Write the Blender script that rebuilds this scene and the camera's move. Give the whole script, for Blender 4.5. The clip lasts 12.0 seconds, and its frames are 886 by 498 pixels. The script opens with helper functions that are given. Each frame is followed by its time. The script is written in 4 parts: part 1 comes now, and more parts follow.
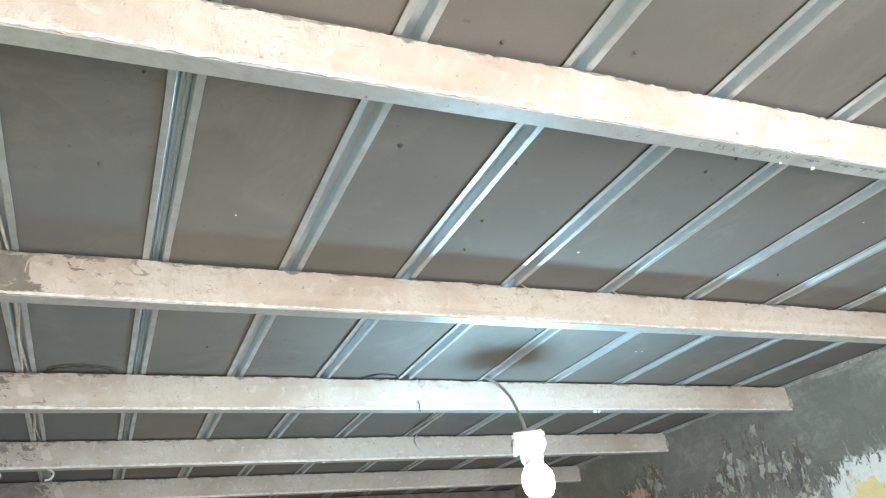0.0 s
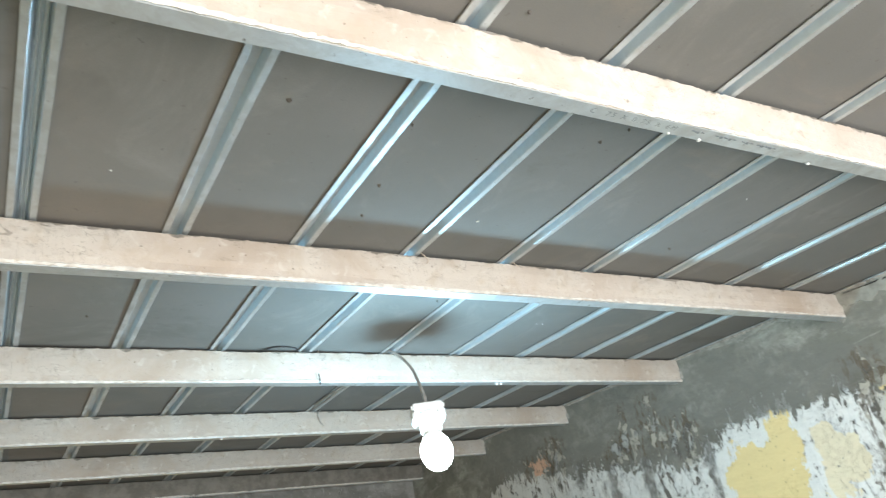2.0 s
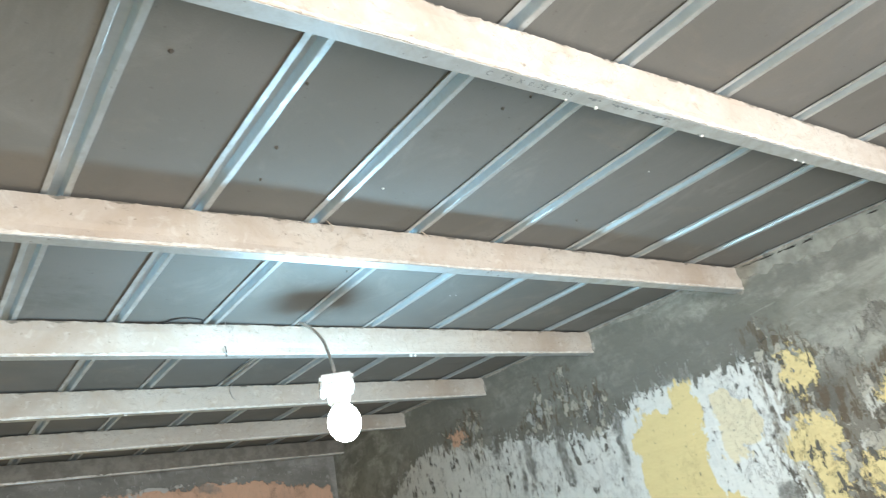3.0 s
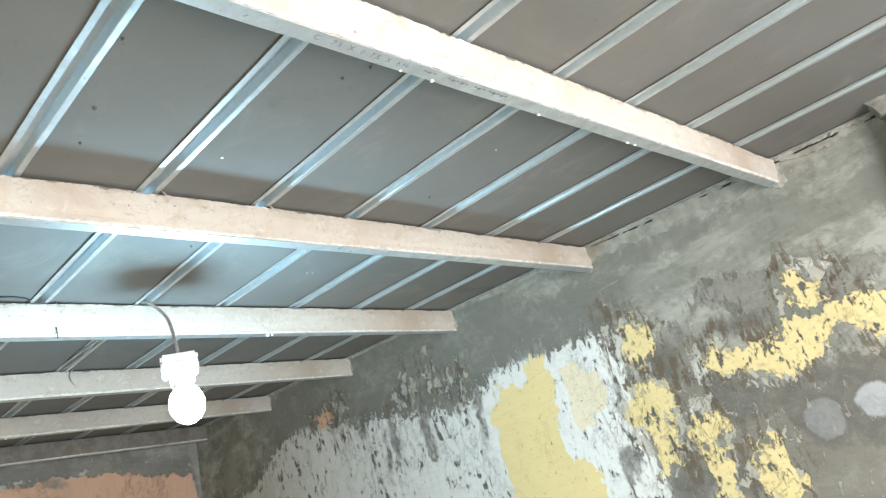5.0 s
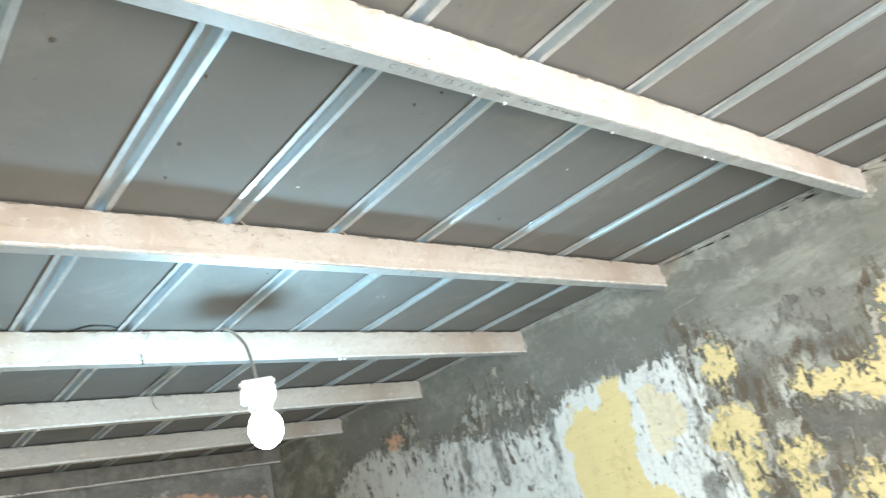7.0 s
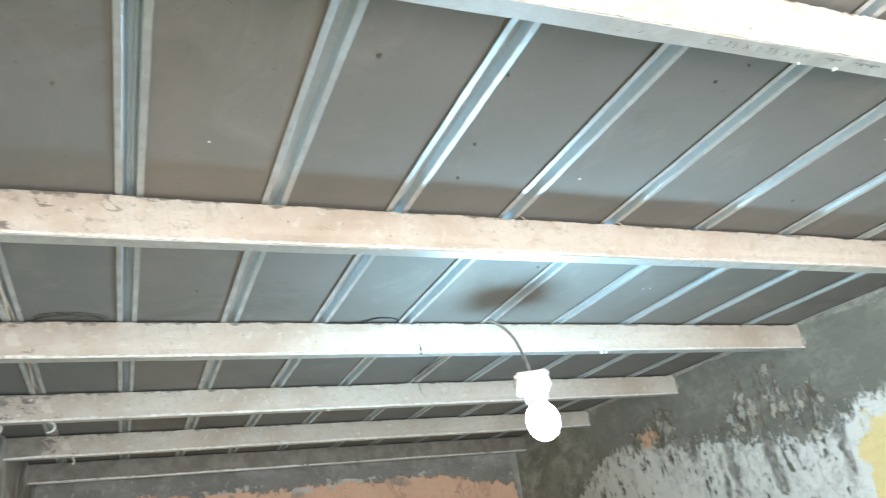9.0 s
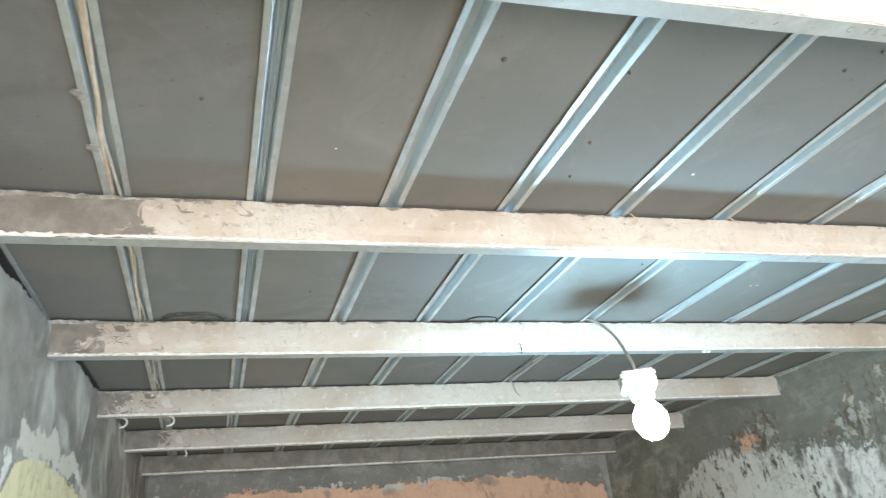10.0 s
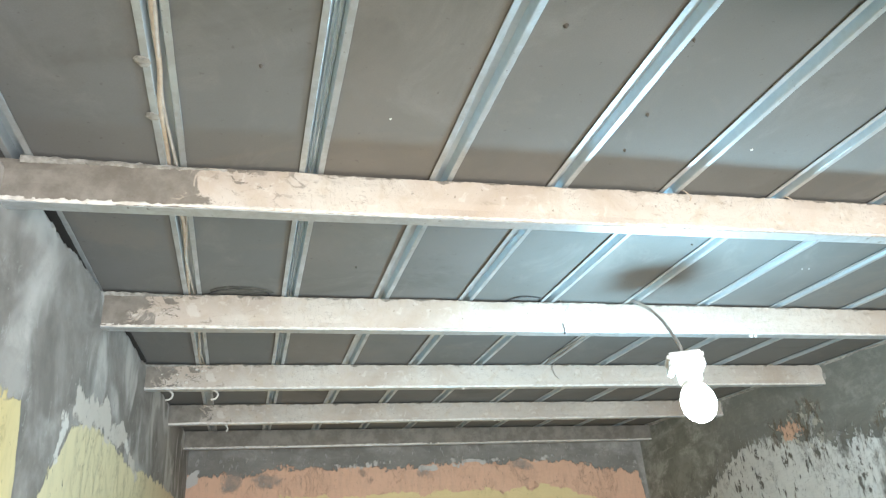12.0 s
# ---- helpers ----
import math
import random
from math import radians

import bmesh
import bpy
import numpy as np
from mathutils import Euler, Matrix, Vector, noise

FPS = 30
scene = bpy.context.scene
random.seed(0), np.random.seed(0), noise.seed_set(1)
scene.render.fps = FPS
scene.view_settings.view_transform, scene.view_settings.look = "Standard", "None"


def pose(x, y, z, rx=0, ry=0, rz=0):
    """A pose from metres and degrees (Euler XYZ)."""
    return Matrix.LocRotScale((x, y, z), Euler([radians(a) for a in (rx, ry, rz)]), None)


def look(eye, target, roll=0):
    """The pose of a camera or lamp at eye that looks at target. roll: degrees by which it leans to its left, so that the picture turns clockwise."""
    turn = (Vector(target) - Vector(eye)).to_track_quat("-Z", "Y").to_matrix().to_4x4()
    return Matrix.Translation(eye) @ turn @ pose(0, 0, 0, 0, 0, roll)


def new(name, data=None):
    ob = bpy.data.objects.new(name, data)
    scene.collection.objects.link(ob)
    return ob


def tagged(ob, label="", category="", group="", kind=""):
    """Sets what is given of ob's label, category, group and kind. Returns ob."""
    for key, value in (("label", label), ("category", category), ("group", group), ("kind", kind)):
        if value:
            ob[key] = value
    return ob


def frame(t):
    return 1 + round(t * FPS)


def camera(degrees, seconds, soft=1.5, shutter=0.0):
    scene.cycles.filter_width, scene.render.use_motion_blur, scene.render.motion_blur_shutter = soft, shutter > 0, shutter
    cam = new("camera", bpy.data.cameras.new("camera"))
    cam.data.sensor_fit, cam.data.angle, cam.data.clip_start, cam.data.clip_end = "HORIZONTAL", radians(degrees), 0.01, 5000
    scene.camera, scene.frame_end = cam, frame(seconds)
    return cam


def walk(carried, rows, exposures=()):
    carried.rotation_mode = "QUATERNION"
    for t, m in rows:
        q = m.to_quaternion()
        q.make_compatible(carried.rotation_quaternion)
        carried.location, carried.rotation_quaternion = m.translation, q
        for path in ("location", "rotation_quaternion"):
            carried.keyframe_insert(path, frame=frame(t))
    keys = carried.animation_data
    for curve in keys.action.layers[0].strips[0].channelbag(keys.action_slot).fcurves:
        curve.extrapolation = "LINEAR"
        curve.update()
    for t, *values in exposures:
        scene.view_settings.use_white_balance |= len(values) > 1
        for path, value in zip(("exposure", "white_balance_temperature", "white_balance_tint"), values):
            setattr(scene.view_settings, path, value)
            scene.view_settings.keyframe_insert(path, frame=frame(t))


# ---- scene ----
cam = camera(66.5, 12.0, soft=1.2, shutter=0.5)
PATH = [
    (0, (-0.464, -1.158, 1.702), (0.327, 0.43, 2.626), -6.9),
    (0.5, (-0.463, -1.156, 1.698), (0.326, 0.44, 2.609), -6.9),
    (1, (-0.458, -1.146, 1.696), (0.393, 0.437, 2.574), -7.7),
    (1.5, (-0.444, -1.147, 1.687), (0.486, 0.397, 2.554), -8.4),
    (2, (-0.418, -1.143, 1.686), (0.597, 0.362, 2.527), -9.2),
    (2.5, (-0.391, -1.142, 1.675), (0.715, 0.324, 2.466), -10.2),
    (3, (-0.363, -1.15, 1.667), (0.827, 0.274, 2.415), -11.0),
    (3.5, (-0.34, -1.154, 1.665), (0.918, 0.229, 2.375), -11.8),
    (5.3, (-0.289, -1.187, 1.634), (1.177, 0.019, 2.263), -14.4),
    (5.5, (-0.281, -1.184, 1.633), (1.189, 0.017, 2.263), -14.6),
    (6, (-0.275, -1.191, 1.63), (1.194, 0.001, 2.278), -14.4),
    (6.5, (-0.292, -1.186, 1.641), (1.121, 0.046, 2.336), -14.2),
    (7, (-0.31, -1.167, 1.652), (1.004, 0.154, 2.379), -13.6),
    (7.5, (-0.335, -1.153, 1.655), (0.85, 0.272, 2.409), -12.3),
    (7.7, (-0.35, -1.14, 1.655), (0.793, 0.312, 2.419), -12.2),
    (9.3, (-0.431, -1.086, 1.691), (0.275, 0.594, 2.514), -6.9),
    (9.5, (-0.454, -1.091, 1.678), (0.216, 0.599, 2.511), -6.6),
    (10, (-0.482, -1.083, 1.683), (0.091, 0.641, 2.52), -5.8),
    (10.5, (-0.504, -1.077, 1.682), (0.005, 0.662, 2.53), -4.7),
    (11, (-0.513, -1.076, 1.682), (-0.022, 0.662, 2.541), -4.1),
    (11.5, (-0.508, -1.048, 1.681), (-0.013, 0.699, 2.518), -3.8),
    (12, (-0.515, -1.057, 1.667), (-0.027, 0.706, 2.476), -3.9),
]
walk(cam, [(t, look(eye, target, roll)) for t, eye, target, roll in PATH],
     [(0.0, -0.19), (2.5, -0.19), (5.5, -0.03), (7.5, 0.0), (9.5, 0.07), (12.0, 0.17)])

# ---------- light ----------
H = 2.3            # underside of the batten lips
BOARD = H + 0.004  # underside of the ceiling boards
XW, XE, YN, YS = -0.912, 1.828, 2.98, -2.7

world = bpy.data.worlds.new("world")
scene.world = world
world.use_nodes = True
sky = world.node_tree.nodes.new("ShaderNodeTexSky")
sky.sky_type, sky.sun_disc, sky.sun_elevation, sky.sun_rotation = "NISHITA", False, radians(40), radians(150)
world.node_tree.links.new(sky.outputs[0], world.node_tree.nodes["Background"].inputs[0])
world.node_tree.nodes["Background"].inputs[1].default_value = 0.1


def lamp(name, kind, m, power, colour, **settings):
    data = bpy.data.lights.new(name, kind)
    data.energy, data.color = power, colour
    for key, value in settings.items():
        if key == "size":
            data.size = value
        if key == "size_y":
            data.size_y = value
        if key == "radius":
            data.shadow_soft_size = value
    ob = new(name, data)
    ob.matrix_world = m
    return ob


BULB = Vector((0.474, 0.352, 1.946))
day = lamp("doorway_daylight", "AREA", look((0.25, YS - 0.02, 1.25), (0.25, 0, 1.5)), 142, (0.965, 0.955, 0.945), size=1.15, size_y=1.9)
day.data.shape = "RECTANGLE"
lamp("bulb_light", "POINT", Matrix.Translation(BULB - Vector((0, 0, 0.016))), 23, (0.50, 0.95, 1.22), radius=0.034)


# ---------- node helpers ----------
class Nodes:
    def __init__(self, name):
        self.mat = bpy.data.materials.new(name)
        self.mat.use_nodes = True
        self.tree = self.mat.node_tree
        self.shader = self.tree.nodes["Principled BSDF"]
        self.object = self.make("ShaderNodeTexCoord").outputs["Object"]

    def make(self, kind):
        return self.tree.nodes.new(kind)

    def put(self, socket, value):
        if isinstance(value, bpy.types.NodeSocket):
            self.tree.links.new(value, socket)
        elif isinstance(value, tuple) and len(value) == 3 and socket.type == "RGBA":
            socket.default_value = (*value, 1)
        else:
            socket.default_value = value

    def math(self, op, a, b=0.0, c=None, clamp=False):
        n = self.make("ShaderNodeMath")
        n.operation, n.use_clamp = op, clamp
        self.put(n.inputs[0], a)
        self.put(n.inputs[1], b)
        if c is not None:
            self.put(n.inputs[2], c)
        return n.outputs[0]

    def vec(self, op, a, b):
        n = self.make("ShaderNodeVectorMath")
        n.operation = op
        self.put(n.inputs[0], a)
        self.put(n.inputs[1], b)
        return n.outputs["Value"] if op == "LENGTH" else n.outputs[0]

    def noise(self, scale, detail=4.0, rough=0.55, at=None, stretch=None, distort=0.0):
        n = self.make("ShaderNodeTexNoise")
        at = self.object if at is None else at
        if stretch:
            at = self.vec("MULTIPLY", at, stretch)
        self.put(n.inputs["Vector"], at)
        n.inputs["Scale"].default_value, n.inputs["Detail"].default_value = scale, detail
        n.inputs["Roughness"].default_value, n.inputs["Distortion"].default_value = rough, distort
        return n.outputs["Fac"]

    def step(self, value, lo, hi, a=0.0, b=1.0):
        n = self.make("ShaderNodeMapRange")
        n.interpolation_type = "SMOOTHSTEP"
        self.put(n.inputs["Value"], value)
        for k, v in (("From Min", lo), ("From Max", hi), ("To Min", a), ("To Max", b)):
            self.put(n.inputs[k], v)
        return n.outputs[0]

    def mix(self, fac, a, b, kind="MIX"):
        n = self.make("ShaderNodeMix")
        n.data_type, n.blend_type = "RGBA", kind
        self.put(n.inputs[0], fac)
        self.put(n.inputs[6], a)
        self.put(n.inputs[7], b)
        return n.outputs[2]

    def ramp(self, value, stops):
        n = self.make("ShaderNodeValToRGB")
        self.put(n.inputs[0], value)
        e = n.color_ramp.elements
        while len(e) < len(stops):
            e.new(0.5)
        for k, (p, c) in zip(e, stops):
            k.position = p
            k.color = (*c, 1) if isinstance(c, tuple) else (c, c, c, 1)
        return n.outputs[0]

    def done(self, colour, rough=0.8, metal=0.0, height=None, strength=0.5, distance=0.004):
        s = self.shader.inputs
        self.put(s["Base Color"], colour)
        self.put(s["Roughness"], rough)
        self.put(s["Metallic"], metal)
        if height is not None:
            b = self.make("ShaderNodeBump")
            b.inputs["Strength"].default_value, b.inputs["Distance"].default_value = strength, distance
            self.put(b.inputs["Height"], height)
            self.put(s["Normal"], b.outputs[0])
        return self.mat


def board_material():
    n = Nodes("cement_board")
    island = n.make("ShaderNodeNewGeometry").outputs["Random Per Island"]
    sep = n.make("ShaderNodeSeparateXYZ")
    n.put(sep.inputs[0], n.object)
    # each strip of board has its own shade; the bulb's cool cast is painted in from x 0.02
    strip = n.make("ShaderNodeValToRGB")
    n.put(strip.inputs[0], n.math("DIVIDE", n.math("ADD", sep.outputs[0], 1.2), 3.2))
    strip.color_ramp.interpolation = "CONSTANT"
    shades = [(-1.2, (0.181, 0.184, 0.182)), (-0.46, (0.221, 0.196, 0.174)), (-0.21, (0.202, 0.193, 0.184)), (0.02, (0.191, 0.195, 0.192)), (0.51, (0.186, 0.188, 0.184)), (1.05, (0.168, 0.167, 0.158))]
    while len(strip.color_ramp.elements) < len(shades):
        strip.color_ramp.elements.new(0.9)
    for e, (x, c) in zip(strip.color_ramp.elements, shades):
        e.position, e.color = (x + 1.2) / 3.2, (*c, 1)
    base = n.mix(n.math("MULTIPLY", island, 0.5), strip.outputs[0], (0.200, 0.196, 0.188))
    big = n.noise(2.2, 5, 0.6)
    base = n.mix(n.step(big, 0.38, 0.66, 0.0, 0.55), base, (0.150, 0.149, 0.138))
    stain = n.noise(1.7, 6, 0.66, stretch=(1, 1.4, 1), distort=1.0)
    base = n.mix(n.step(stain, 0.56, 0.70, 0.0, 0.6), base, (0.125, 0.122, 0.108))
    base = n.mix(n.step(stain, 0.44, 0.32, 0.0, 0.5), base, (0.235, 0.212, 0.185))
    smear = n.noise(6, 8, 0.68, stretch=(1, 0.6, 1), distort=0.8)
    base = n.mix(n.step(smear, 0.52, 0.72, 0.0, 0.42), base, (0.27, 0.26, 0.245))
    n.shader.inputs["Specular IOR Level"].default_value = 0.25
    fleck = n.noise(90, 2, 0.5)
    base = n.mix(n.step(fleck, 0.70, 0.78, 0.0, 0.5), base, (0.11, 0.10, 0.09))
    grain = n.noise(420, 3, 0.6)
    base = n.mix(n.step(grain, 0.3, 0.7, 0.0, 0.18), base, (0.12, 0.117, 0.113))
    return n.done(base, n.step(smear, 0.3, 0.8, 0.94, 0.84), 0, n.math("MULTIPLY_ADD", grain, 0.4, smear), 0.25, 0.0015)


def steel_material():
    n = Nodes("galvanised_steel")
    vor = n.make("ShaderNodeTexVoronoi")
    n.put(vor.inputs["Vector"], n.vec("MULTIPLY", n.object, (1.0, 0.5, 1.0)))
    vor.inputs["Scale"].default_value = 130
    spangle = n.make("ShaderNodeSeparateColor")
    n.put(spangle.inputs[0], vor.outputs["Color"])
    base = n.mix(n.math("MULTIPLY", spangle.outputs[0], 0.3), (0.56, 0.63, 0.67), (0.45, 0.51, 0.55))
    dust = n.noise(14, 6, 0.7, distort=0.5)
    base = n.mix(n.step(dust, 0.55, 0.75, 0.0, 0.45), base, (0.55, 0.53, 0.49))
    spot = n.noise(60, 3, 0.6)
    base = n.mix(n.step(spot, 0.70, 0.76, 0.0, 0.8), base, (0.17, 0.15, 0.13))
    rough = n.step(n.noise(30, 4, 0.6), 0.3, 0.7, 0.36, 0.54)
    metal = n.step(dust, 0.55, 0.75, 0.66, 0.45)
    return n.done(base, rough, metal, n.noise(160, 3, 0.6), 0.12, 0.001)


def lip_material():
    n = Nodes("dull_zinc")
    dust = n.noise(18, 6, 0.7, distort=0.5)
    base = n.mix(n.step(dust, 0.35, 0.65), (0.56, 0.61, 0.64), (0.47, 0.49, 0.495))
    spot = n.noise(70, 4, 0.6)
    base = n.mix(n.step(spot, 0.66, 0.72, 0.0, 0.8), base, (0.16, 0.15, 0.135))
    return n.done(base, n.step(dust, 0.35, 0.65, 0.36, 0.55), 0.6, n.noise(150, 3, 0.6), 0.2, 0.001)


def mortar_material():
    n = Nodes("beam_mortar")
    big = n.noise(2.6, 6, 0.62, distort=0.5)
    base = n.ramp(n.step(big, 0.34, 0.66), [(0.0, (0.44, 0.365, 0.30)), (0.5, (0.515, 0.455, 0.40)), (1.0, (0.565, 0.525, 0.475))])
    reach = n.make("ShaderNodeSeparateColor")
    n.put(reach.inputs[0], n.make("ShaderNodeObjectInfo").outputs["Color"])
    # a lower tone greys the beam's mortar, in patches and overall
    greyed = n.step(n.noise(3.1, 6, 0.66, stretch=(1, 1, 2), distort=0.8), 0.36, 0.62)
    base = n.mix(n.math("MULTIPLY", greyed, n.math("SUBTRACT", 1.0, reach.outputs[1])), base, (0.17, 0.16, 0.142))
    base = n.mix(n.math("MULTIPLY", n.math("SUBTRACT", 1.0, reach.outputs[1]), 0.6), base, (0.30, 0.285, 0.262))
    blot = n.noise(15, 8, 0.7, distort=0.9)
    base = n.mix(n.step(blot, 0.50, 0.68, 0.0, 0.48), base, (0.45, 0.375, 0.295))
    pale = n.noise(24, 6, 0.66, distort=1.2)
    base = n.mix(n.step(pale, 0.56, 0.68, 0.0, 0.5), base, (0.62, 0.595, 0.55))
    scuff = n.noise(42, 6, 0.72, stretch=(0.4, 1, 1.2), distort=0.6)
    base = n.mix(n.step(scuff, 0.58, 0.68, 0.0, 0.48), base, (0.30, 0.26, 0.215))
    crack = n.noise(9, 6, 0.75, distort=2.2)
    crack = n.math("MULTIPLY", n.step(n.math("ABSOLUTE", n.math("SUBTRACT", crack, 0.5)), 0.006, 0.0), n.step(big, 0.46, 0.6))
    base = n.mix(n.math("MULTIPLY", crack, 0.7), base, (0.16, 0.135, 0.11))
    pit = n.noise(95, 3, 0.6)
    base = n.mix(n.step(pit, 0.68, 0.73, 0.0, 0.65), base, (0.17, 0.145, 0.12))
    # darker fresh cement where the beam ends are let into the western wall
    sep = n.make("ShaderNodeSeparateXYZ")
    n.put(sep.inputs[0], n.object)
    seed = reach.outputs[0]
    edge = n.math("ADD", n.math("SUBTRACT", sep.outputs[0], seed), n.math("MULTIPLY", n.math("SUBTRACT", blot, 0.5), 0.4))
    wet = n.mix(n.step(n.noise(11, 8, 0.7), 0.40, 0.62), (0.14, 0.127, 0.108), (0.225, 0.208, 0.182))
    base = n.mix(n.step(edge, -0.015, 0.015, 0.9, 0.0), base, wet)
    # chips torn out beyond the fresh cement; dark dribbles and gap shade painted along the upper edge
    torn = n.noise(38, 5, 0.68, stretch=(0.8, 1, 1.3), distort=1.4)
    near = n.math("MULTIPLY", n.step(edge, -0.03, 0.01), n.step(edge, 0.34, 0.02))
    chip = n.math("MULTIPLY", n.step(torn, 0.565, 0.59), n.math("MULTIPLY", near, n.step(n.noise(7, 3, 0.5), 0.44, 0.54)))
    base = n.mix(n.math("MULTIPLY", chip, 0.85), base, (0.15, 0.135, 0.115))
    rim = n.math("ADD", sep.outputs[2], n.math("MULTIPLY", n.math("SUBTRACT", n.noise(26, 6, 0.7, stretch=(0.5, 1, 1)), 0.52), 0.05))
    dribbles_and_shade = n.math("MULTIPLY", n.step(rim, -0.006, -0.003), n.step(n.noise(5, 4, 0.6), 0.40, 0.52, 0.35, 0.85))
    base = n.mix(dribbles_and_shade, base, (0.135, 0.12, 0.10))
    h = n.math("MULTIPLY_ADD", pit, -0.3, n.math("MULTIPLY_ADD", scuff, -0.5, n.math("MULTIPLY_ADD", pale, 0.6, blot)))
    h = n.math("MULTIPLY_ADD", chip, -1.0, h)
    return n.done(base, 0.86, 0, h, 0.5, 0.004)


def plain(name, colour, rough=0.5, metal=0.0, other=None, scale=40, bump=0.0):
    n = Nodes(name)
    grain = n.noise(scale, 5, 0.6)
    other = other or tuple(c * 0.75 for c in colour)
    return n.done(n.mix(n.step(grain, 0.35, 0.7), colour, other), rough, metal, grain if bump else None, bump, 0.002)


def wall_material(name, across, along, border, grounds, layers, fresh, chips=0.0, flecks=None, scrape=0.34, bare=0.75, strokes=(1.0, 1.7, 1.0), smear=(4.0, 8, 0.70, 0.35), grain=1.0, drags=(0.5, 2.0, 1.0), lean=-9):
    """Cement skim over old paint: border is the paint's upper edge (along, height); grounds the paint's colours along the wall;
    layers are (look, colour, spots): spots (along, height, half width, half height) join into one ragged field of that look."""
    n = Nodes(name)
    sep = n.make("ShaderNodeSeparateXYZ")
    n.put(sep.inputs[0], n.object)
    u, z = sep.outputs[across], sep.outputs[2]
    flat = n.make("ShaderNodeCombineXYZ")
    n.put(flat.inputs[0], u)
    n.put(flat.inputs[1], z)
    p = flat.outputs[0]
    rag = n.noise(11, 8, 0.68, at=p, distort=0.5)
    fine = n.noise(48, 6, 0.7, at=p)
    streak = n.noise(8, 7, 0.72, at=p, stretch=(5.0, 1.2, 1.0), distort=0.3)
    ragged = n.math("ADD", n.math("MULTIPLY", n.math("SUBTRACT", rag, 0.5), 0.22), n.math("MULTIPLY", n.math("SUBTRACT", fine, 0.5), 0.10))
    ragged = n.math("ADD", ragged, n.math("MULTIPLY", n.math("SUBTRACT", streak, 0.5), scrape))
    warp = n.make("ShaderNodeTexNoise")
    n.put(warp.inputs["Vector"], p)
    warp.inputs["Scale"].default_value, warp.inputs["Detail"].default_value, warp.inputs["Roughness"].default_value = 7.0, 6.0, 0.7
    off = n.vec("SUBTRACT", warp.outputs["Color"], (0.5, 0.5, 0.5))
    bent = n.vec("ADD", p, n.vec("MULTIPLY", off, (0.19, 0.19, 0.0)))
    slight = n.vec("ADD", p, n.vec("MULTIPLY", off, (0.09, 0.09, 0.0)))
    sway = n.make("ShaderNodeTexNoise")
    n.put(sway.inputs["Vector"], p)
    sway.inputs["Scale"].default_value, sway.inputs["Detail"].default_value = 4.5, 3.0
    wander = n.vec("ADD", slight, n.vec("MULTIPLY", n.vec("SUBTRACT", sway.outputs["Color"], (0.5, 0.5, 0.5)), (0.16, 0.16, 0.0)))
    # flakes of paint a few centimetres across, each let go or held by chance
    flake = n.make("ShaderNodeTexVoronoi")
    n.put(flake.inputs["Vector"], n.vec("ADD", n.vec("MULTIPLY", p, (1.0, 0.62, 1.0)), n.vec("MULTIPLY", off, (0.10, 0.10, 0.0))))
    flake.inputs["Scale"].default_value = 42
    cell = n.make("ShaderNodeSeparateColor")
    n.put(cell.inputs[0], flake.outputs["Color"])
    held = n.math("SUBTRACT", cell.outputs[0], 0.5)
    # cement
    cloud = n.noise(2.6, 6, 0.62, at=p, distort=0.7)
    trowel = n.noise(*smear[:3], at=p, stretch=strokes, distort=smear[3])
    cement = n.mix(n.step(cloud, 0.34, 0.66), fresh[0], fresh[1])
    cement = n.mix(n.step(trowel, 0.47, 0.64, 0.0, 0.75), cement, fresh[2])
    mottle = n.noise(19, 8, 0.72, at=p, distort=0.4)
    cement = n.mix(n.step(mottle, 0.48, 0.66, 0.0, 0.45 * grain), cement, tuple(c * 0.68 for c in fresh[0]))
    cement = n.mix(n.step(fine, 0.62, 0.74, 0.0, 0.3 * grain), cement, tuple(c * 0.6 for c in fresh[0]))
    # slanting drags of the float: broad cloudy ones and thin pale scratches
    turned = n.make("ShaderNodeVectorRotate")
    turned.rotation_type = "Z_AXIS"
    n.put(turned.inputs["Vector"], p)
    turned.inputs["Angle"].default_value = radians(-lean)
    drag = n.noise(6, 6, 0.62, at=turned.outputs[0], stretch=drags, distort=0.35)
    cement = n.mix(n.step(drag, 0.52, 0.74, 0.0, 0.6), cement, fresh[2])
    cement = n.mix(n.step(drag, 0.46, 0.30, 0.0, 0.4), cement, tuple(c * 0.7 for c in fresh[0]))
    score = n.noise(16, 4, 0.6, at=turned.outputs[0], stretch=tuple(c * (0.5 if c < 1 else 2.2) for c in drags[:2]) + (1.0,), distort=0.1)
    cement = n.mix(n.step(score, 0.63, 0.70, 0.0, 0.35 if grain > 0.4 else 0.0), cement, fresh[2])
    lo, hi = along
    t = n.math("DIVIDE", n.math("SUBTRACT", u, lo), hi - lo)
    wavy = n.math("MULTIPLY_ADD", ragged, 0.5 * grain / (hi - lo), t)
    top = n.math("MULTIPLY_ADD", n.ramp(wavy, [((a - lo) / (hi - lo), (b - 1.0) / 1.5) for a, b in border]), 1.5, 1.0)
    gap = n.math("SUBTRACT", top, z)
    rough_gap = n.math("ADD", n.math("MULTIPLY_ADD", held, 0.045 * grain, gap), n.math("MULTIPLY", ragged, 0.9 * grain))
    # old dark mortar laid bare round the paint
    old = n.step(n.math("ADD", gap, n.math("MULTIPLY", n.math("SUBTRACT", rag, 0.5), 0.5)), -0.16, -0.06)
    colour = n.mix(n.math("MULTIPLY", old, bare), cement, (0.135, 0.13, 0.116))
    paint = n.step(rough_gap, -0.004, 0.004)
